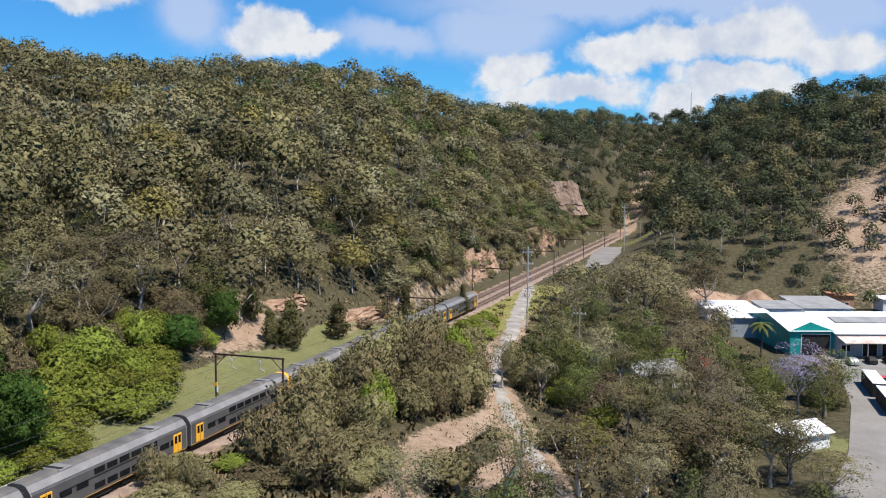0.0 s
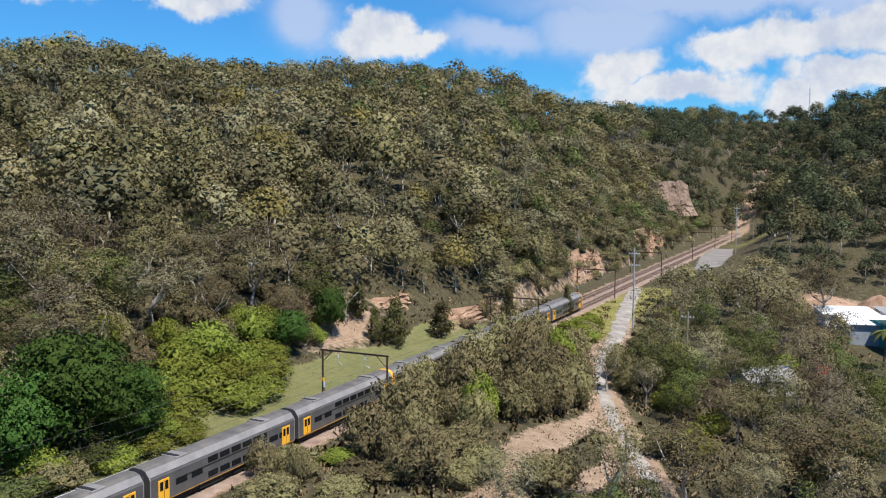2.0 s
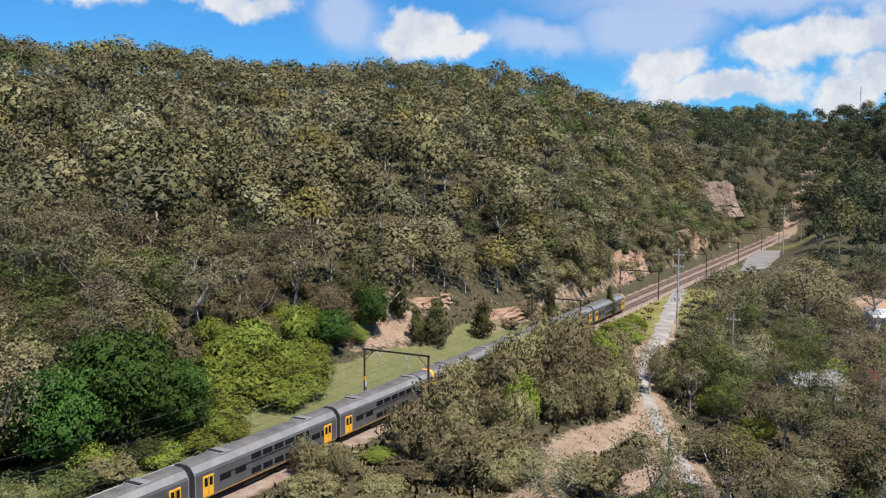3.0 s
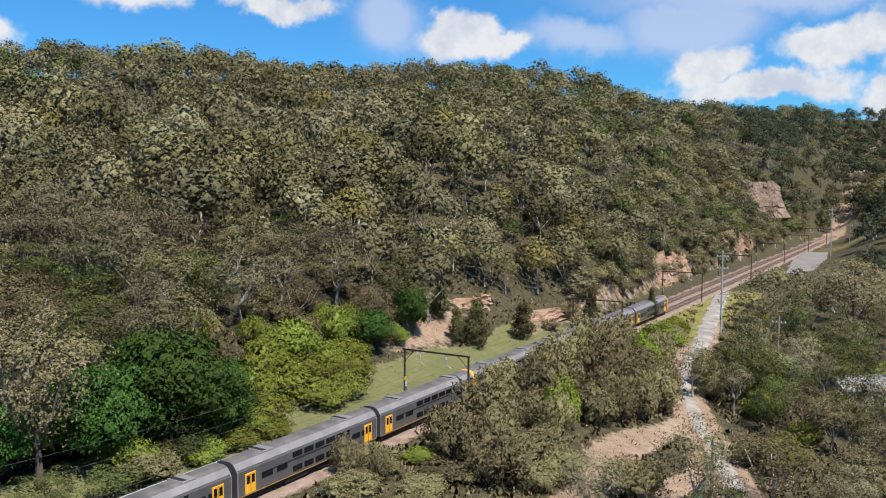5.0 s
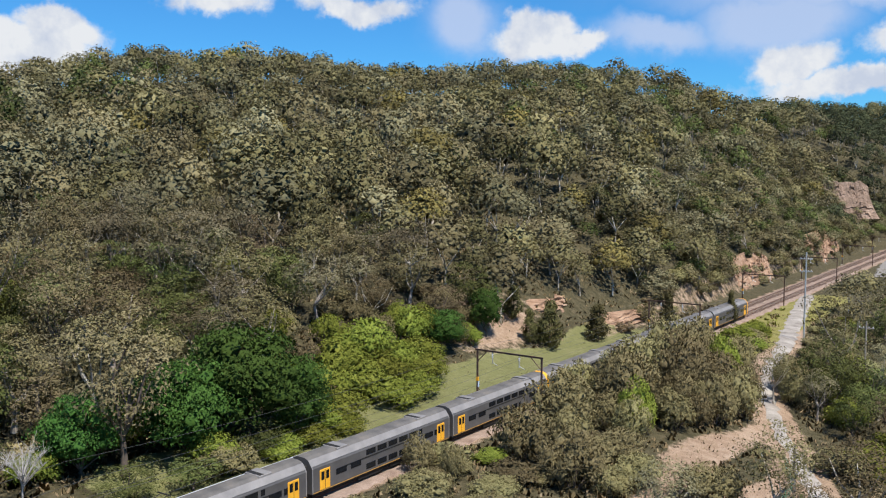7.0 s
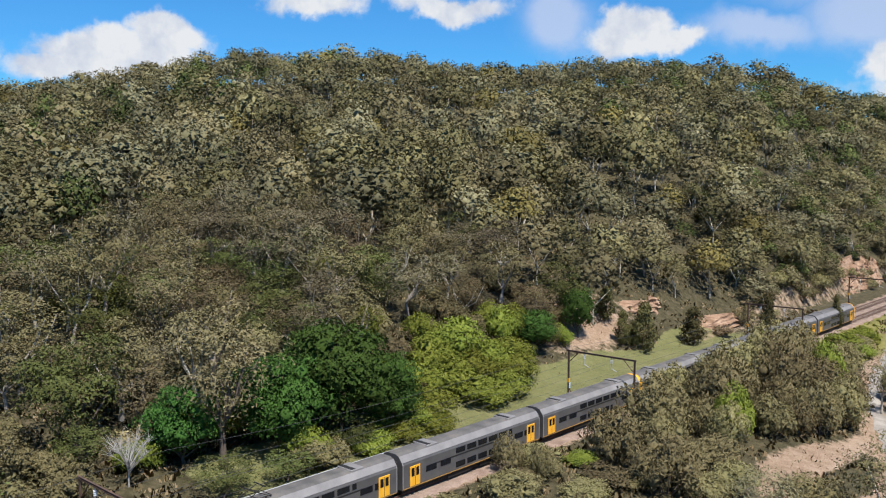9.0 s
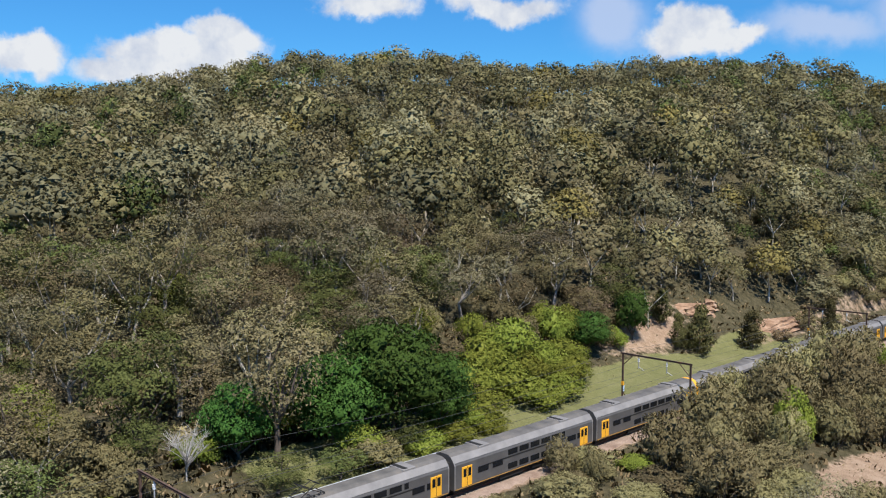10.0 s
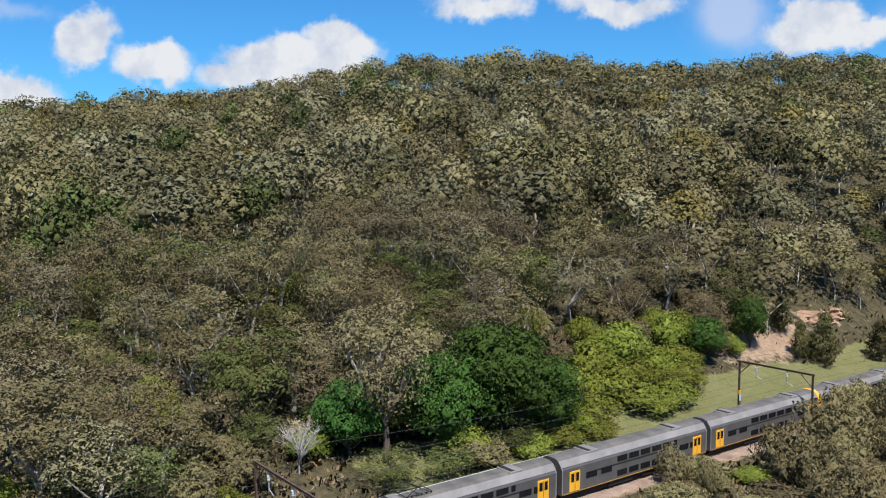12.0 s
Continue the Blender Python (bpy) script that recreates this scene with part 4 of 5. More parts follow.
S = {}
S["olive"] = stock("gum_tree", "tall olive-green gum tree with pale forked trunk", "tree", "gum trees on the slope", lambda r: gum(r, 14, 9, 30, 120, 0.185, 0.46, 0.3, 0.85), (14, 9), M["bark"], LEAF["olive"], (1, 2, 3))
S["grey"] = stock("gum_tree", "grey-green gum tree with thin open crown", "tree", "gum trees on the slope", lambda r: gum(r, 14, 9, 30, 115, 0.18, 0.45, 0.36, 0.9), (14, 9), M["bark"], LEAF["grey"], (4, 5, 6))
S["brown"] = stock("gum_tree", "sparse gum tree with dry brown leaves", "tree", "gum trees on the slope", lambda r: gum(r, 15, 10, 36, 125, 0.17, 0.45, 0.24, 0.85, 9), (15, 10), M["bark_dark"], LEAF["brown"], (7, 8))
S["green"] = stock("round_tree", "dense dark green rounded tree", "tree", "dense green trees", lambda r: gum(r, 12, 10, 36, 125, 0.19, 0.5, 0.12, 0.8, 5, 0.02), (12, 10), M["bark_dark"], LEAF["green"], (9, 10))
S["fig"] = stock("broadleaf_tree", "glossy bright green broadleaf tree beside the line", "tree", "broadleaf trees", lambda r: gum(r, 12, 13, 54, 200, 0.21, 0.55, 0.1, 0.75, 6, 0.02, 0.85, 0.5, 0.5), (12, 13), M["bark_dark"], LEAF["fig"], (11, 12))
S["lime"] = stock("scrub_bush", "tangled yellow-green scrub bush on the bank", "bush", "scrub on the bank", lambda r: shrub(r, 4, 7, 30, 125, 0.18, 0.5), (4, 7), M["bark_dark"], LEAF["lime"], (13, 14))
S["wattle"] = stock("wattle_bush", "silver-green bushy wattle with many stems", "bush", "wattle bushes", lambda r: shrub(r, 5, 5, 30, 120, 0.18, 0.3, 1.1, 8, -0.9), (5, 5), M["bark_dark"], LEAF["wattle"], (15, 16, 17))
S["bushgrey"] = stock("understorey_bush", "dull olive bush under the gums", "bush", "understorey bushes", lambda r: shrub(r, 4, 5, 20, 95, 0.19, 0.42, 0.9, 6, 0.2), (4, 5), M["bark_dark"], LEAF["olive"], (18, 19))
S["casu"] = stock("she_oak", "dark drooping conical she-oak", "tree", "she-oaks", lambda r: casuarina(r, 9, 6), (9, 6), M["bark_dark"], LEAF["needle"], (20,))
S["jac"] = stock("jacaranda_tree", "jacaranda tree in full lilac blossom", "tree", "", lambda r: gum(r, 13, 11, 30, 120, 0.17, 0.45, 0.3, 0.8, 8), (13, 11), M["bark"], LEAF["purple"], (21,))
S["dead"] = stock("dead_tree", "bleached white leafless dead tree", "tree", "dead trees", lambda r: bare(r, 10, 7, 6, 4), (10, 7), M["dead"], None, (22, 23))
S["deadbush"] = stock("dead_bush", "pale grey leafless bush", "bush", "", lambda r: bare(r, 5, 4.5, 22, 7, 0.018), (5, 4.5), M["dead"], None, (24,))
S["straw"] = stock("dry_bush", "dry straw-coloured bush on open ground", "bush", "dry bushes", lambda r: shrub(r, 3, 4, 14, 80, 0.2, 0.4), (3, 4), M["bark_dark"], LEAF["straw"], (25,))
S["redbush"] = stock("flowering_bush", "bush covered in scarlet flowers", "bush", "", lambda r: shrub(r, 3, 3, 9, 30, 0.25, 0.6), (3, 3), M["bark_dark"], LEAF["red"], (26,))

# trees and bushes that stand out: x, y, height, width
NAMED = {
    "fig": [(-48.8, 82.6, 13.5, 15.0), (-51.5, 75.6, 10.5, 11.0), (-45.6, 87.6, 9.6, 10.0), (-58.2, 67.4, 8.0, 8.6), (-54.5, 80.5, 10.0, 9.0), (-40.6, 129.0, 6.2, 8.0), (-36.2, 140.5, 8.6, 7.0)],
    "green": [(-67.8, 63.2, 13.2, 11.5), (-61.5, 146.0, 9.6, 10.0), (-64.6, 60.2, 5.5, 6.5), (-50.6, 64.2, 4.4, 7.0), (-47.5, 70.3, 3.6, 6.0), (-46.8, 80.5, 4.5, 6.5), (16.4, 134.5, 11.0, 8.0), (20.5, 141.0, 10.0, 8.0), (51.7, 140.4, 11.5, 10.0), (73.4, 154.6, 8.6, 7.0), (23.0, 165.0, 9.0, 8.0), (57.0, 146.0, 9.0, 8.0), (27.0, 147.0, 6.0, 7.0)],
    "brown": [(-54.6, 69.4, 17.5, 12.5), (-64.5, 69.2, 8.5, 8.0), (-75.0, 84.0, 13.0, 9.0), (47.7, 200.3, 20.0, 19.0), (24.8, 127.0, 8.0, 9.0), (47.0, 160.0, 13.0, 12.0), (56.0, 180.0, 15.0, 14.0), (33.6, 140.5, 6.5, 6.5)],
    "olive": [(-90.6, 89.7, 17.0, 10.5), (-81.7, 46.3, 13.8, 9.5), (-70.9, 45.5, 9.0, 9.0), (-66.7, 50.5, 8.7, 8.0), (21.2, 156.4, 16.5, 11.0), (73.2, 235.3, 18.0, 16.0), (15.6, 94.5, 9.4, 9.4), (32.1, 101.3, 12.0, 12.5), (45.0, 107.6, 10.5, 8.0), (48.2, 103.3, 6.0, 9.0), (24.0, 98.0, 8.5, 8.0), (9.4, 132.0, 9.0, 5.4), (40.0, 112.0, 9.0, 9.0)],
    "lime": [(17.0, 140.0, 5.0, 6.0), (19.0, 130.5, 4.4, 6.0), (22.5, 150.0, 6.0, 7.0), (53.5, 143.0, 6.0, 7.0), (57.5, 150.0, 6.0, 7.0), (66.0, 151.0, 6.0, 6.0), (-46.2, 88.4, 2.4, 5.0), (-44.0, 81.8, 2.6, 5.5), (-48.4, 75.2, 4.0, 6.0), (-42.6, 86.5, 2.4, 5.0), (-41.2, 92.5, 2.2, 5.0), (-44.0, 92.6, 2.2, 5.0), (-43.4, 95.4, 3.6, 8.0), (-39.8, 104.5, 3.4, 8.0), (-39.0, 116.5, 3.6, 8.0), (-45.0, 106.0, 4.1, 8.0), (-42.0, 121.5, 3.6, 8.0), (-47.5, 99.5, 4.7, 9.0), (-44.5, 112.0, 3.9, 8.0), (-49.0, 108.0, 4.7, 9.0), (-38.2, 110.5, 3.0, 7.0), (-43.2, 91.8, 2.8, 6.0), (-47.6, 114.0, 5.9, 10.0), (5.5, 172.0, 2.5, 7.0), (9.0, 181.0, 1.9, 6.0)],
    "casu": [(-26.6, 148.2, 8.4, 7.4), (-30.0, 146.4, 6.0, 4.6), (-19.6, 160.5, 7.0, 7.5), (-7.5, 168.0, 9.0, 5.0), (4.6, 190.5, 7.0, 3.6), (-34.0, 152.0, 6.0, 6.0)],
    "wattle": [(-16.7, 102.3, 8.0, 8.4), (-3.5, 124.3, 10.0, 9.0), (-10.1, 113.6, 9.6, 9.0), (1.5, 129.7, 7.0, 8.4), (-28.5, 82.2, 3.9, 3.6), (-24.3, 81.2, 4.4, 3.0), (-19.0, 89.9, 6.8, 6.4), (-12.8, 85.3, 6.2, 7.0), (0.5, 88.6, 5.2, 7.0), (-15.0, 96.1, 5.0, 5.0), (-6.0, 133.0, 10.0, 8.0), (-46.5, 75.0, 3.8, 6.4), (-9.5, 124.0, 9.0, 8.0), (-2.0, 140.0, 9.0, 8.0)],
    "jac": [(59.8, 141.0, 12.4, 10.0)],
    "dead": [(-95.1, 77.7, 6.0, 4.0), (-72.0, 175.0, 14.0, 5.0), (-100.0, 160.0, 14.0, 6.0), (48.0, 150.0, 9.0, 6.0)],
    "deadbush": [(-58.6, 60.4, 5.4, 5.6)],
    "straw": [(-62.5, 66.0, 4.0, 5.0), (-69.5, 55.0, 3.0, 4.0), (-40.4, 117.6, 1.8, 4.5), (-28.0, 152.5, 2.6, 5.0), (-21.0, 166.0, 2.4, 5.0), (-15.0, 172.0, 2.6, 5.0), (30.0, 140.0, 2.5, 4.0)],
    "redbush": [(55.5, 178.0, 3.0, 3.2)],
}
taken = []
for kind, rows in NAMED.items():
    for x, y, tall, wide in rows:
        S[kind].put(x, y, tall, wide)
        taken.append((x, y, wide * 0.36))


def free(x, y, gap=0.0):
    return all((x - a) ** 2 + (y - b) ** 2 > (w + gap) ** 2 for a, b, w in taken)


def zone(x, y):
    """What grows here: '' for open ground."""
    s, d = sd(x, y)
    if -8.5 < d < 8.6:
        return ""
    xs, ys = path_line()
    off = abs(x - float(np.interp(y, ys, xs)))
    if d > 0:
        if d < 15.5 and 84 < s < 186:
            return ""
        if d < 13 and s > 185:
            return "bank"
        if d < 24 and 60 < s < 126:
            return "scrub"
        return "slope"
    if 70 < y < 250 and off < (3.6 if y < 122 else 2.3):
        return ""
    g, e, st = cover(np.array(x), np.array(y))
    if (float(e) > 0.3 and y < 285) or float(g) > 0.4:
        return ""
    edge = float(np.interp(y, [92, 104, 121, 147, 178, 200], [44, 48.5, 58.8, 71.5, 83.5, 86]))
    if y < 260 and x > edge - 3:
        return ""
    if (s > 190 and d > -19) or (s > 255 and d > -33):
        return "low"
    if 45 < x < 75 and 296 < y < 425 and d > -22:
        return ""
    if 66 < x < 130 and 196 < y < 258:
        return ""
    if d > -31:
        return "wattle"
    return "valley"


rng = np.random.default_rng(21)
count = {}
for gx in np.arange(-140, 120, 4.4):
    for gy in np.arange(38, 440, 4.4):
        x, y = gx + rng.uniform(-1.9, 1.9), gy + rng.uniform(-1.9, 1.9)
        roll, size, pick = rng.uniform(), rng.uniform(), rng.uniform()
        az, rr_ = math.degrees(math.atan2(-x, y)), math.hypot(x, y)
        if not -30 < az < 64 or rr_ < 62:
            continue
        z = zone(x, y)
        s, d = sd(x, y)
        if y > 300 and z != "bank":
            continue
        if z == "" or (d > 0 and rr_ > 152 and z == "slope") or (d < 0 and rr_ > 205):
            continue
        if not free(x, y) or (az < -18.3 and y > 150) or (42.3 < az < 46.3 and rr_ < 87):
            continue
        if z == "slope" and roll < 0.85:
            if roll < 0.42 and not (42 < az < 52 and rr_ < 96):
                kind = "olive" if pick < 0.3 else "grey" if pick < 0.56 else "brown" if pick < 0.7 else "green"
                tall = (9.5 + 6 * size) * (0.75 if kind == "green" else 1)
                if d < 40:
                    tall *= 0.8
                S[kind].put(x, y, tall, 7.2 + 3.8 * size)
                taken.append((x, y, 2.2))
            else:
                S["bushgrey" if pick < 0.6 else "wattle" if pick < 0.85 else "lime"].put(x, y, 2.5 + 2.5 * size, 4.2 + 2 * size)
        elif z == "scrub" and roll < 0.9:
            S["lime" if pick < 0.75 else "bushgrey"].put(x, y, 2.2 + 2.2 * size + max(0, d - 14) * 0.15, 5 + 2 * size)
        elif z == "bank" and roll < 0.85:
            S["bushgrey" if pick < 0.55 else "wattle" if pick < 0.75 else "straw" if pick < 0.9 else "casu"].put(x, y, 1.8 + 3.0 * size, 3.5 + 2 * size)
        elif z == "wattle" and roll < 0.8:
            cap = 2.2 + 1.2 * size if s < 104 and d > -19 else 4.0 if s < 112 else 7.2
            if s > 160:
                cap = 2.4
            S["wattle" if pick < 0.8 else "bushgrey" if pick < 0.93 else "lime"].put(x, y, cap * (0.65 + 0.35 * size), 4.2 + 2.2 * size)
        elif z == "low" and roll < 0.5:
            S["lime" if pick < 0.6 else "straw"].put(x, y, 0.8 + 0.7 * size, 2.6 + 1.6 * size)
        elif z == "valley" and roll < 0.4:
            kind = "olive" if pick < 0.22 else "brown" if pick < 0.34 else "grey" if pick < 0.52 else "green" if pick < 0.78 else "lime" if pick < 0.88 else "bushgrey"
            tall = (3 + 2 * size) if kind in ("bushgrey", "lime") else (7.0 + 5.5 * size)
            if 35.5 < x < 39.5 and 130 < y < 151 and kind != "bushgrey":
                continue
            S[kind].put(x, y, tall, 5.2 + 3.3 * size)
            if kind != "bushgrey":
                taken.append((x, y, 2.6))
for k in S.values():
    k.finish()


# ---- far woods ----
def woods_tree(r, tall, wide, lobes, count, size, base, flat):
    """A far tree: a domed crown of leaf lobes on a forked trunk."""
    cen = []
    for i in range(lobes):
        a, q = i * 2.4 + r.uniform(-0.4, 0.4), math.sqrt((i + 0.4) / lobes)
        cen.append((math.cos(a) * q * wide * 0.36, math.sin(a) * q * wide * 0.36, tall * (base + (1 - base) * (0.86 - 0.5 * q * q) + r.uniform(-0.06, 0.06))))
    cen = np.array(cen)
    lr = wide * r.uniform(0.135, 0.21, (lobes, 1))
    tr = tall * 0.013
    fork = np.array([r.normal(0, 0.4), r.normal(0, 0.4), tall * base])
    paths = [[(0, 0, -0.6, tr * 1.3), (*fork, tr)]]
    for i in r.permutation(lobes)[:3]:
        paths.append([(*fork, tr * 0.8), (*cen[i], tr * 0.2)])
    wv, wq = limb_tubes(paths, 4)
    leaves = leaf_sprays(r, cen, np.concatenate([lr, lr, lr * flat], 1), count, size, 0.6, 0.6, 0.15, 0.3, 0.4)
    return (wv, np.concatenate([wq[:, [0, 1, 2]], wq[:, [0, 2, 3]]])), leaves


def forest():
    """The hillside woods as one mass of gum trees with trunks and leaf sprays."""
    r = np.random.default_rng(77)
    protos = [woods_tree(r, 16, 15, 17, 25, 0.54, 0.22, 0.8) for i in range(6)] + [woods_tree(r, 15, 13, 17, 25, 0.52, 0.1, 0.9) for i in range(2)]
    fine = [woods_tree(r, 16, 14, 24, 36, 0.39, 0.24, 0.8) for i in range(6)] + [woods_tree(r, 15, 12.5, 24, 36, 0.38, 0.1, 0.9) for i in range(2)]
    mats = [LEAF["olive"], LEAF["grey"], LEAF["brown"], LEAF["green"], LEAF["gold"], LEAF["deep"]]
    V, Q, K, N, tone, off = [], [], [], [], [], 0
    WV, WQ, woff = [], [], 0
    rad = 118.0
    while rad < 900:
        step = 8.6 if rad < 240 else 9.4 if rad < 450 else 11.0
        az = -33.0
        while az < 66:
            a = math.radians(az + r.uniform(-0.4, 0.4) * math.degrees(step / rad))
            q = rad + r.uniform(-0.45, 0.45) * step
            az += math.degrees(step / rad)
            x, y = -math.sin(a) * q, math.cos(a) * q
            crest = float(np.interp(math.degrees(a), SKY_AZ, SKY_R))
            u = r.uniform(size=7)
            s, d = sd(x, y)
            if q > crest + 12:
                continue
            if s > 560 or (s > 430 and gz(x, y) > 9 and d < 11):
                pass
            elif d > 0:
                if (q < 150 and s < 190) or d < (18 if s < 190 else 11.0):
                    continue
                if any(abs(s - c) < w and d < t for c, w, t in ((273, 25, 13), (368, 33, 12.5), (460, 26, 25), (190, 12, 13))) and u[6] < 0.8:
                    continue
            else:
                if q < 205 or d > -14 or zone(x, y) in ("", "low"):
                    continue
                if 300 <= q and float(cover(np.array(x), np.array(y))[1]) > 0.4 and u[3] < 0.45:
                    continue
            big = noise.noise((x * 0.012, y * 0.012, 0.0)) + 0.5 * noise.noise((x * 0.05, y * 0.05, 4.0))
            t = u[0] * 0.75 + big * 0.35
            kind = 4 if t < 0.07 else 2 if t < 0.26 else 1 if t < 0.54 else 3 if t < 0.70 else 5 if t < 0.75 else 1
            # far trees and the hill across: cloud shadow is put into the leaf colour
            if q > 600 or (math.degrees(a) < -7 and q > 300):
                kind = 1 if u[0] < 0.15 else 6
            herd = fine if q < 225 else protos
            p = herd[int(u[1] * 6)] if kind not in (4, 6) else herd[6 + int(u[1] * 2)]
            k = (0.62 + 0.6 * u[2] ** 1.3) * (0.96 if q > 450 else 1.0 if q < 240 else 0.85)
            if d > 0 and d < 40:
                k *= 0.78
            elif d < 0 and q < 335:
                k *= 0.62
            w = k * (0.85 + 0.3 * u[4]) * (1.1 if q > 450 else 1.0)
            an = u[3] * 6.283
            c, sn = math.cos(an), math.sin(an)
            rot = np.array([[c * w, -sn * w, 0], [sn * w, c * w, 0], [0, 0, k]])
            base = np.array([x, y, gz(x, y) - 0.3])
            turn = np.array([[c, -sn, 0], [sn, c, 0], [0, 0, 1]])
            WV.append(p[0][0] @ rot.T + base)
            WQ.append(p[0][1] + woff)
            woff += len(p[0][0])
            vv, qq, nn = p[1]
            V.append(vv @ rot.T + base)
            Q.append(qq + off)
            N.append(nn @ turn.T)
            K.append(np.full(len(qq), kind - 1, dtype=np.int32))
            # random per tree, mean set low to offset the strongly lit far crowns
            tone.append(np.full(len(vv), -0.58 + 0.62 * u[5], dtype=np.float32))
            off += len(vv)
        rad += step * 0.9
    # bushes that close the steep bank above the cutting
    for i in range(800):
        u = r.uniform(size=7)
        s, d = 196 + 340 * u[0] ** 0.7, 10.2 + 34 * u[1] ** 1.5
        if any(abs(s - c) < w and d < t for c, w, t in ((273, 24, 12.5), (368, 31, 12), (460, 26, 24))) and u[6] < 0.8:
            continue
        x, y, _ = along(s, d)
        k = 0.19 + 0.22 * u[2]
        c, sn = math.cos(u[3] * 6.283) * k * 1.5, math.sin(u[3] * 6.283) * k * 1.5
        rot = np.array([[c, -sn, 0], [sn, c, 0], [0, 0, k]])
        vv, qq, nn = protos[6 + int(u[4] * 2)][1]
        N.append(nn @ np.array([[c, -sn, 0], [sn, c, 0], [0, 0, k * 1.5]]).T / (k * 1.5))
        V.append(vv @ rot.T + np.array([x, y, gz(x, y) - 0.3]))
        Q.append(qq + off)
        K.append(np.full(len(qq), int(u[5] * 4), dtype=np.int32))
        # same lowered tone as the sunlit woods above
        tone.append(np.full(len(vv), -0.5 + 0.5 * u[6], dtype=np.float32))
        off += len(vv)
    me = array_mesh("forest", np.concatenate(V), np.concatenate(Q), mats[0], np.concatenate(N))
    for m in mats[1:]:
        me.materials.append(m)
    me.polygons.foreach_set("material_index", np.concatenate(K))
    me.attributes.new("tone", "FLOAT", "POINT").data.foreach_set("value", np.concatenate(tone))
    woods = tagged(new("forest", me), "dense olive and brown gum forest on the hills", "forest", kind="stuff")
    tagged(part("trunks", array_mesh("trunks", np.concatenate(WV), np.concatenate(WQ), M["bark"]), None, woods), "pale forked trunks", kind="stuff")


forest()


# ---- tufts and litter ----
def tufts():
    """Grass tufts, weeds and dry sprigs on the open ground near the line and the road."""
    r = np.random.default_rng(31)
    sets = {"lime": [], "straw": [], "olive": []}
    for i in range(16000):
        a, q = math.radians(r.uniform(-20, 62)), r.uniform(70, 215)
        x, y = -math.sin(a) * q, math.cos(a) * q
        s, d = sd(x, y)
        if -7.5 < d < 3.2:
            continue
        g, e, st = (float(v) for v in cover(np.array(x), np.array(y)))
        xs, ys = path_line()
        if abs(x - float(np.interp(y, ys, xs))) < 1.4 and 70 < y < 250:
            continue
        roll = r.uniform()
        if g > 0.4:
            if roll > 0.1:
                continue
            key, h = "olive", 0.12
        elif e > 0.4:
            if roll > 0.5:
                continue
            key, h = ("straw" if r.uniform() < 0.75 else "olive"), 0.17
        elif st > 0.4:
            key, h = ("lime" if r.uniform() < 0.6 else "straw"), 0.4
        else:
            key, h = ("olive" if r.uniform() < 0.6 else "straw"), 0.36
        sets[key].append((x, y, gz(x, y), h * r.uniform(0.6, 1.6)))
    for key, rows in sets.items():
        p = np.array(rows)
        n = len(p)
        c = np.repeat(p[:, :3], 4, 0) + np.concatenate([r.normal(0, 0.35, (4 * n, 2)), np.zeros((4 * n, 1))], 1)
        h = np.repeat(p[:, 3:], 4, 0)
        an = r.uniform(0, 6.28, 4 * n)
        side = np.stack([np.cos(an), np.sin(an), np.zeros(4 * n)], 1) * h * 0.7
        lean = np.concatenate([r.normal(0, 0.5, (4 * n, 2)), np.ones((4 * n, 1))], 1) * h
        quad = np.stack([c - side * 0.6, c + side * 0.6, c + side * 0.35 + lean, c - side * 0.15 + lean * 0.9], 1).reshape(-1, 3)
        me = array_mesh("tufts", quad, np.arange(16 * n).reshape(-1, 4), LEAF[key], norm_rows(np.repeat(side[:, ::-1] * (0.4, 0.4, 0), 4, 0) + np.array([0, 0, 1.0])))
        tagged(new("weed_tufts", me), {"lime": "short green grass and weed tufts", "straw": "dry straw-coloured grass tufts on earth", "olive": "low olive undergrowth between the trees"}[key], "undergrowth", kind="stuff")


tufts()


# ---- sheds, yard and vehicles in the valley ----
FLOOR = -9.0


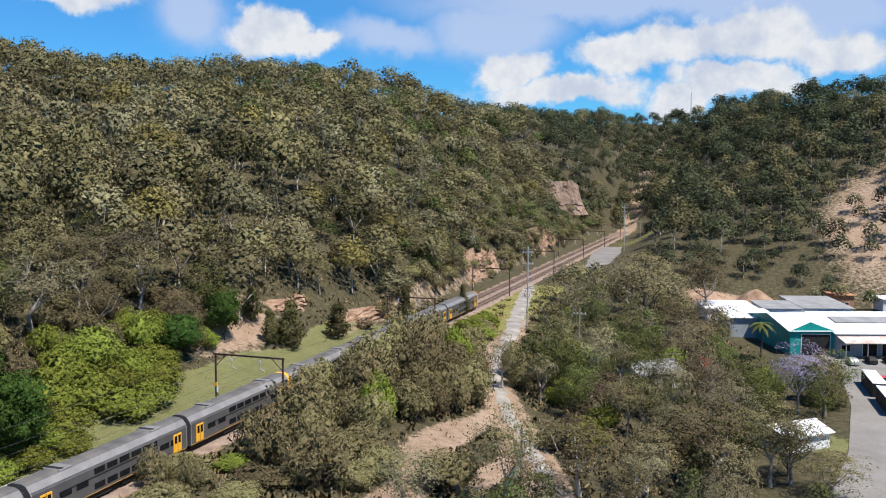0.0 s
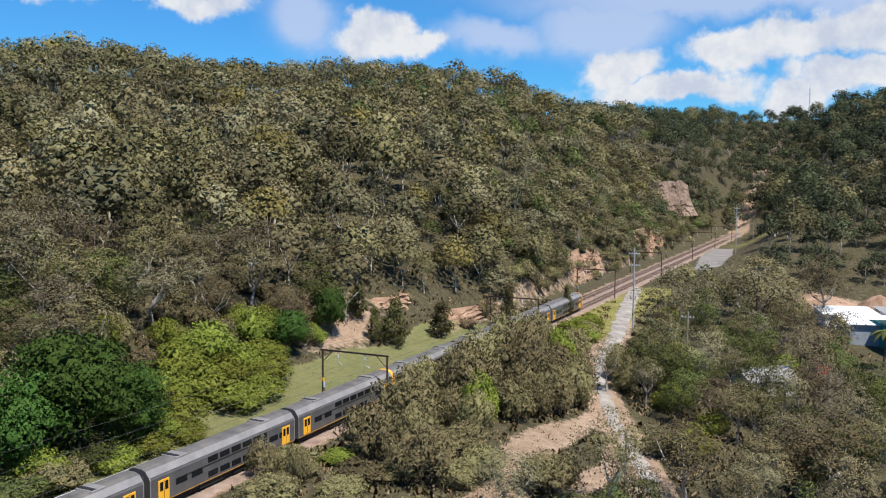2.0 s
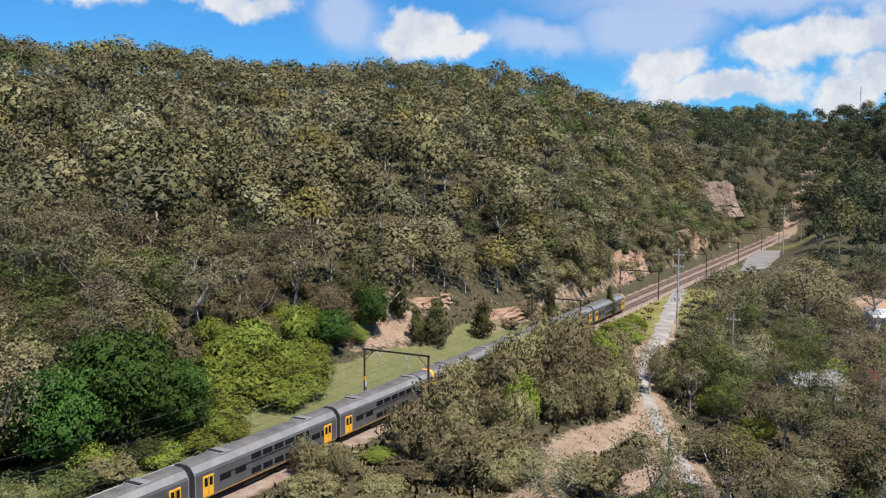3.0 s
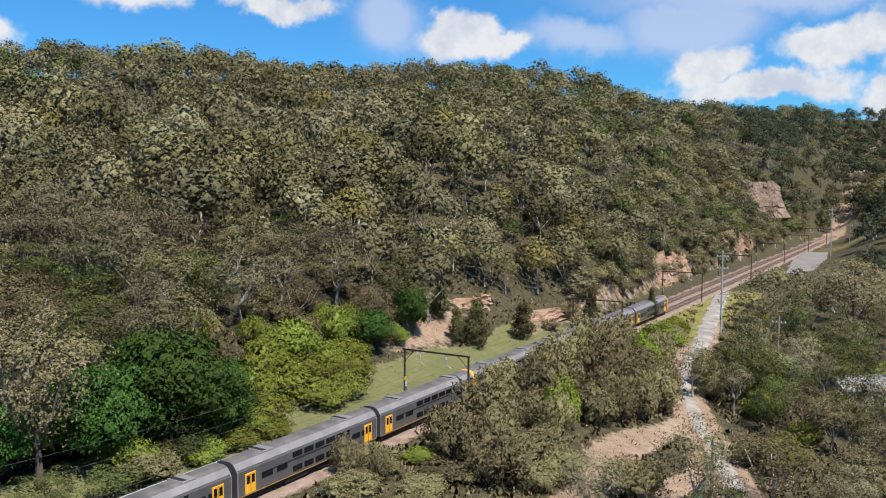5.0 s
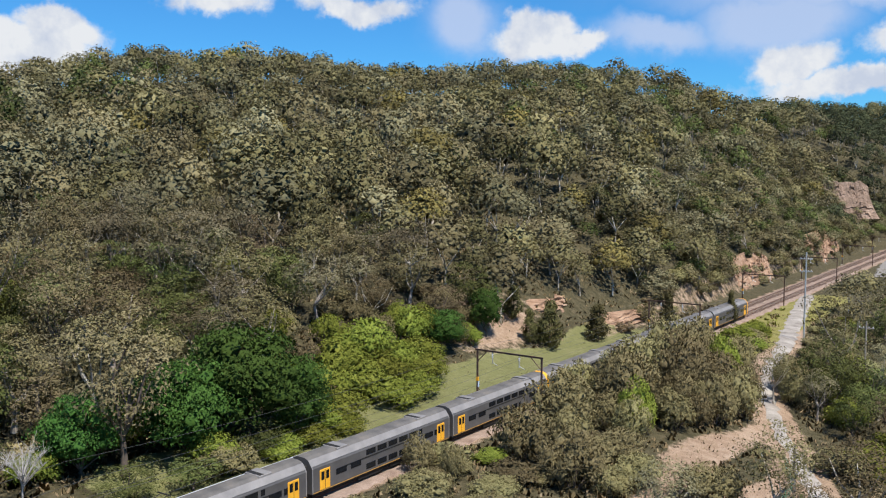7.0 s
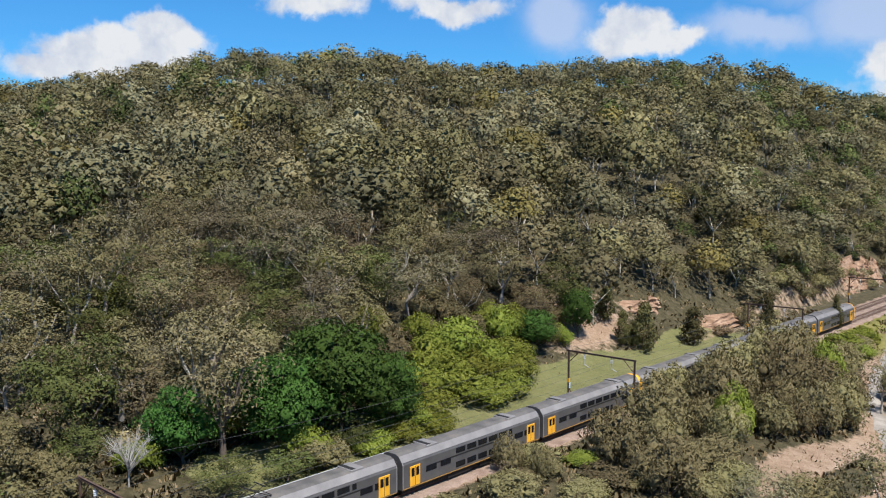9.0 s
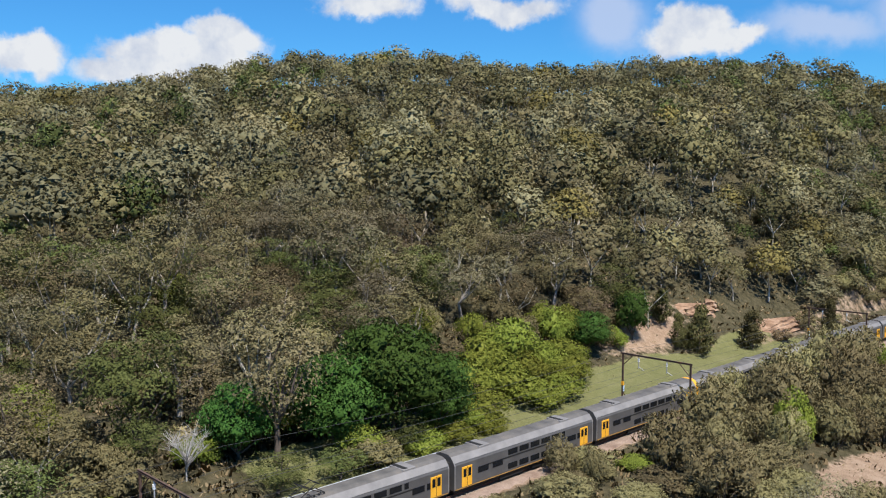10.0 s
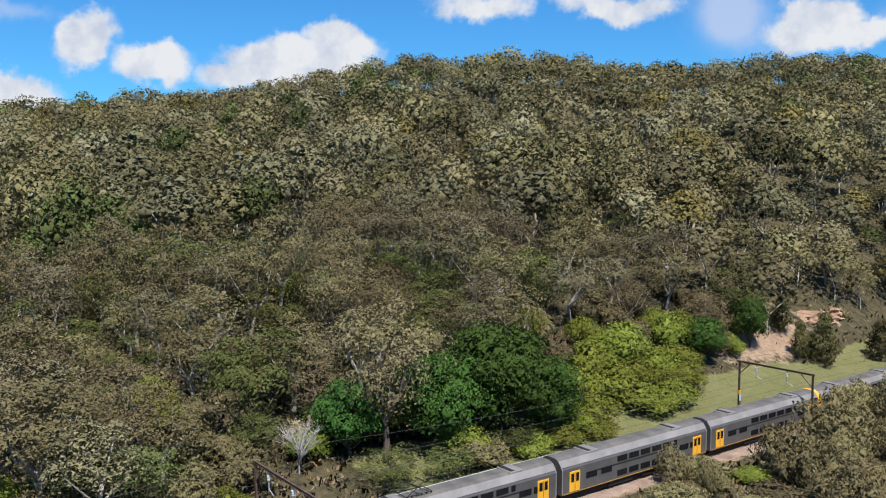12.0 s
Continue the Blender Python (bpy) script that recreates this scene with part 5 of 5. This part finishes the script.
def shed(name, label, x, y, wide, deep, eave, ridge, wall_mat, roof_mat, spin=0.0, openings=(), lean_to=0.0):
    """A sheet-metal shed: walls, a ridged or sloping roof with overhang, windows and doorways. x runs along its front."""
    g = thing(name, label, "building", "sheds in the valley", pose(x, y, FLOOR - 0.05, 0, 0, spin))
    for n_, v in (("front_wall", block(0, wide, 0, 0.2, 0, eave)), ("back_wall", block(0, wide, deep - 0.2, deep, 0, eave if not lean_to else eave + lean_to)),
                  ("side_wall", block(0, 0.2, 0.2, deep - 0.2, 0, eave)), ("side_wall", block(wide - 0.2, wide, 0.2, deep - 0.2, 0, eave))):
        part(n_, v, wall_mat, g)
    o, t = 0.5, 0.12
    if lean_to:
        prof = [(-o, eave), (deep + o, eave + lean_to), (deep + o, eave + lean_to + t), (-o, eave + t)]
        part("roof", extrude(prof, -o, wide + o), roof_mat, g)
        part("gable_infill", extrude([(0.02, eave), (deep - 0.02, eave), (deep - 0.02, eave + lean_to - 0.02)], 0.02, 0.18), wall_mat, g)
    else:
        prof = [(-o, eave - 0.1), (deep / 2, ridge), (deep + o, eave - 0.1), (deep + o, eave + t - 0.1), (deep / 2, ridge + t), (-o, eave + t - 0.1)]
        part("roof", extrude(prof, -o, wide + o), roof_mat, g)
        for x0 in (0.0, wide - 0.2):
            part("gable", extrude([(0, eave), (deep, eave), (deep / 2, ridge - 0.02)], x0, x0 + 0.2), wall_mat, g)
        part("ridge_cap", block(-o, wide + o, deep / 2 - 0.25, deep / 2 + 0.25, ridge + t - 0.05, ridge + t + 0.06), roof_mat, g)
    # doorways are near-black panels that stand in for the unlit inside
    for kind, x0, w, z0, h in openings:
        ob = part(kind, block(x0, x0 + w, -0.06, 0.1, z0, z0 + h), M["glass"] if kind == "window" else M["dark"], g)
        part("frame", join(block(x0 - 0.1, x0 + w + 0.1, -0.09, 0.05, z0 + h, z0 + h + 0.12), block(x0 - 0.1, x0, -0.09, 0.05, z0, z0 + h), block(x0 + w, x0 + w + 0.1, -0.09, 0.05, z0, z0 + h)), M["white"], ob)
    return g


main = shed("warehouse", "long white-roofed warehouse with grey front", 88.5, 190.0, 40, 32, 5.2, 7.6, M["greywall"], M["white"], 0,
            [("doorway", 6.0, 3.2, 0, 3.4), ("doorway", 10.4, 4.0, 0, 3.4), ("doorway", 20, 4, 0, 3.4), ("window", 1.2, 2.0, 1.2, 1.4)])
part("awning", extrude([(-4.5, 3.7), (0.0, 4.6), (0.0, 4.72), (-4.5, 3.82)], 0, 40), M["rustroof"], main, "rust-streaked awning")
for x in (0.2, 5, 10, 15, 20):
    part("awning_post", block(x, x + 0.15, -4.3, -4.15, 0, 3.7), M["galv"], main)
part("skylight", extrude([(7.0, 6.52), (11.5, 7.2), (11.5, 7.28), (7.0, 6.6)], 3, 22), M["greyroof"], main, "grey translucent roof sheets")
teal = shed("teal_workshop", "teal workshop with open dark bay and white roof", 78.5, 191.0, 10, 26, 5.6, 7.6, M["teal"], M["white"], 0, [("doorway", 2.6, 6.4, 0, 4.8)])
part("gable_front", ([(0, -0.15, 5.6), (10, -0.15, 5.6), (4.5, -0.15, 7.6), (0, 0.05, 5.6), (10, 0.05, 5.6), (4.5, 0.05, 7.6)], [(0, 1, 2), (5, 4, 3), (0, 3, 4, 1), (1, 4, 5, 2), (2, 5, 3, 0)]), M["teal"], teal)
shed("storage_shed", "grey block shed with pale flat roof", 72.0, 212.0, 11.5, 12, 5.2, 6.0, M["greywall"], M["white"], -4, (), 0.5)
shed("storage_shed", "white shed with low grey roof", 70.5, 226.0, 13, 12, 5.4, 6.0, M["white"], M["white"], -4, [("window", 4, 2, 2.2, 1.4)], 0.5)
shed("storage_shed", "white walled shed with grey sheet roof", 87.0, 229.0, 9.5, 12, 5.0, 6.0, M["white"], M["greyroof"], -4, [("window", 4.5, 2.4, 2.4, 1.4)], 0.5)
shed("storage_shed", "long grey-roofed shed with ribbon windows", 98.5, 231.0, 13, 20, 4.8, 6.2, M["white"], M["greyroof"], -4, [("window", 1.0, 4.6, 2.9, 1.2), ("window", 7.0, 4.6, 2.9, 1.2)], 0.7)
shed("yard_hut", "small orange brick hut behind the sheds", 121.0, 262.0, 6, 6, 4.2, 5.0, M["brick"], M["brick"], 0, [("doorway", 3.2, 1.2, 0, 2.1)], 0.3)
shed("yard_hut", "small white open-fronted hut", 134.0, 258.0, 9, 6, 3.6, 4.4, M["white"], M["white"], 0, [("doorway", 1.2, 6.6, 0, 2.8)], 0.3)
cottage = shed("cottage", "small cottage with grey roof and white gable", 35.5, 152.0, 9, 6, 2.9, 4.6, M["white"], M["greyroof"], 20, [("window", 2, 1.4, 1, 1.2), ("doorway", 5, 2.0, 0, 2.1)])
cottage.location.z = gz(39, 154) - 0.3


def container(x, y, spin, mat, label):
    g = thing("shipping_container", label, "container", "containers in the yard", pose(x, y, FLOOR + 0.05, 0, 0, spin))
    n = 34
    ribs = [(-1.22 - 0.05 * (i % 2), 12.0 * i / n) for i in range(n + 1)]
    v, f = [], []
    for sx in (1, -1):
        k = len(v)
        for a, yy in ribs:
            v += [(sx * a, yy, 0.15), (sx * a, yy, 2.5)]
        f += [(k + 2 * i, k + 2 * i + 1, k + 2 * i + 3, k + 2 * i + 2) for i in range(n)]
    part("side_panel", (v, f), mat, g, "ribbed steel side")
    part("roof", block(-1.27, 1.27, 0, 12, 2.5, 2.62, 0.03), M["white"], g, "white roof sheet")
    part("floor", block(-1.25, 1.25, 0, 12, 0, 0.16), M["dark"], g)
    for yy in (0.0, 11.9):
        part("end_door", block(-1.2, 1.2, yy, yy + 0.1, 0.1, 2.55), mat, g)
    return g


# near-black sides put the shade of the left faces into the colour
container(75.6, 139.5, -17, M["dark"], "long container with sides coloured dark for shade and white roof")
container(79.4, 152.6, -17, M["dark"], "long container with sides coloured dark for shade and white roof")
container(79.2, 138.8, -17, M["red"], "long rust-red container with a white roof")


def vehicle(x, y, spin, paint, label, van=False, z=FLOOR + 0.05):
    """A parked car: rounded body, cabin, windows, wheels and lamps."""
    g = thing("parked_car", label, "car", "parked vehicles", pose(x, y, z, 0, 0, spin))
    hood = [(-2.2, 0.35), (2.15, 0.35), (2.2, 0.75), (1.2, 0.95), (0.6, 1.45 if not van else 1.9), (-1.5, 1.5 if not van else 2.0), (-2.15, 0.95)]
    v, f = [], []
    for yy, k in ((-0.88, 0.93), (-0.8, 1.0), (0.8, 1.0), (0.88, 0.93)):
        v += [(a * (0.98 if k < 1 else 1), yy * (0.86 if b > 1.2 else 1), 0.35 + (b - 0.35) * k) for a, b in hood]
    n = len(hood)
    for j in range(3):
        f += [(j * n + i, j * n + (i + 1) % n, (j + 1) * n + (i + 1) % n, (j + 1) * n + i) for i in range(n)]
    f += [tuple(range(n - 1, -1, -1)), tuple(range(3 * n, 4 * n))]
    part("body", (v, f), paint, g)
    top = 1.42 if not van else 1.85
    for sy in (-1, 1):
        part("side_window", block(-1.45, 0.75, sy * 0.8 - 0.06, sy * 0.8 + 0.06, 1.02, top - 0.06, 0.03), M["glass"], g)
    part("windscreen", ([(1.2, -0.7, 0.98), (1.2, 0.7, 0.98), (0.68, 0.62, top), (0.68, -0.62, top), (1.15, -0.7, 0.9), (1.15, 0.7, 0.9), (0.6, 0.62, top - 0.05), (0.6, -0.62, top - 0.05)], [(0, 1, 2, 3), (7, 6, 5, 4), (0, 4, 5, 1), (1, 5, 6, 2), (2, 6, 7, 3), (3, 7, 4, 0)]), M["glass"], g)
    for sx in (-1.35, 1.35):
        for sy in (-0.8, 0.8):
            w = part("wheel", tube((sx, sy - 0.1, 0.33), (sx, sy + 0.1, 0.33), 0.33, sides=14), M["tyre"], g)
            part("rim", tube((sx, sy - 0.11, 0.33), (sx, sy + 0.11, 0.33), 0.19, sides=10), M["galv"], w)
    for sy in (-0.6, 0.6):
        part("headlight", block(2.12, 2.22, sy - 0.18, sy + 0.18, 0.62, 0.78, 0.02), M["white"], g)
    return g


vehicle(88.0, 181.0, 75, M["galv"], "silver hatchback parked on grey asphalt")
vehicle(92.6, 182.5, 80, M["dark"], "dark sedan parked by the warehouse awning")
vehicle(96.5, 182.0, 85, M["dark"], "dark hatchback parked by the warehouse awning")
vehicle(101.0, 181.0, 85, M["tyre"], "black van parked by the warehouse awning", True)
vehicle(86.0, 163.5, 10, M["red"], "red utility vehicle parked beside the containers")
for i, (x, y, p) in enumerate(((80.0, 254.0, "white"), (86.0, 258.0, "white"), (132.0, 242.0, "white"), (138.0, 244.0, "galv"), (134.0, 236.0, "white"))):
    vehicle(x, y, 30 + 40 * i, M[p], "pale truck parked behind the sheds", True)
shed("white_marquee", "white canvas-roofed shelter among trees", 49.5, 120.0, 8.5, 6, 2.4, 3.4, M["white"], M["white"], 25)


def heap(x, y, wide, tall, seed, mat, label):
    """A mound of spoil."""
    r = np.random.default_rng(seed)
    V, F = [(0, 0, tall)], []
    for j, (q, z) in enumerate(((0.3, 0.85), (0.65, 0.45), (1.0, -0.1))):
        for i in range(14):
            a = i * 6.283 / 14
            k = q * (1 + r.normal(0, 0.1))
            V.append((math.cos(a) * wide / 2 * k, math.sin(a) * wide / 2 * k, tall * z * (1 + r.normal(0, 0.1)) - (0.3 if j == 2 else 0)))
    F += [(0, 1 + i, 1 + (i + 1) % 14) for i in range(14)]
    for j in range(2):
        F += [(1 + 14 * j + i, 15 + 14 * j + i, 15 + 14 * j + (i + 1) % 14, 1 + 14 * j + (i + 1) % 14) for i in range(14)]
    ob = part("earth_mound", (V, F), mat)
    ob.data.shade_smooth()
    ob.matrix_basis = pose(x, y, gz(x, y))
    tagged(ob, label, "mound")


heap(98, 266, 14, 5.0, 2, M["sand"], "brown heap of earth behind the sheds")
heap(80, 262, 22, 3.0, 3, M["sand"], "long orange heap of earth behind the sheds")


# fan palm beside the sheds
def palm(x, y, tall):
    g = thing("palm_tree", "fan palm with drooping dark fronds", "tree", m=pose(x, y, gz(x, y)))
    part("trunk", array_mesh("palm_trunk", *limb_tubes([[(0, 0, -0.3, 0.3), (0.15, 0, tall * 0.5, 0.22), (0, 0, tall, 0.2)]], 7), M["bark_dark"]), None, g)
    r = np.random.default_rng(41)
    for i in range(14):
        a, up = i * 2.4, r.uniform(-0.1, 0.9)
        v, f = [], []
        for j in range(7):
            q = j / 6
            c = np.array([math.cos(a) * 3.2 * q, math.sin(a) * 3.2 * q, tall + up * 2.2 * q - 2.6 * q * q])
            w = 0.5 * math.sin(math.pi * (0.12 + 0.86 * q))
            sdv = np.array([-math.sin(a), math.cos(a), 0]) * w
            v += [tuple(c - sdv + (0, 0, -0.25 * w)), tuple(c), tuple(c + sdv + (0, 0, -0.25 * w))]
            if j:
                k = 3 * j
                f += [(k - 3, k - 2, k + 1, k), (k - 2, k - 1, k + 2, k + 1)]
        part("frond", (v, f), LEAF["green"], g)


palm(70.5, 187.0, 8.0)

# green mesh fence by the road
fence = thing("wire_fence", "green steel mesh fence beside the gravel road", "fence")
fp = [(6.4, 84.0), (6.9, 90.0), (8.2, 95.0), (9.4, 100.0), (9.0, 106.0)]
for (x0, y0), (x1, y1) in zip(fp, fp[1:]):
    z0, z1 = gz(x0, y0), gz(x1, y1)
    part("post", tube((x0, y0, z0 - 0.3), (x0, y0, z0 + 1.9), 0.06), M["green_fence"], fence)
    part("mesh_panel", join(*[tube((x0, y0, z0 + h), (x1, y1, z1 + h), 0.022, sides=4) for h in (0.1, 0.5, 0.9, 1.3, 1.75)],
                            *[tube((x0 + (x1 - x0) * q, y0 + (y1 - y0) * q, z0 + (z1 - z0) * q + 0.1), (x0 + (x1 - x0) * q, y0 + (y1 - y0) * q, z0 + (z1 - z0) * q + 1.75), 0.015, sides=4) for q in np.arange(0.05, 1, 0.07)]), M["green_fence"], fence)

sleepers()
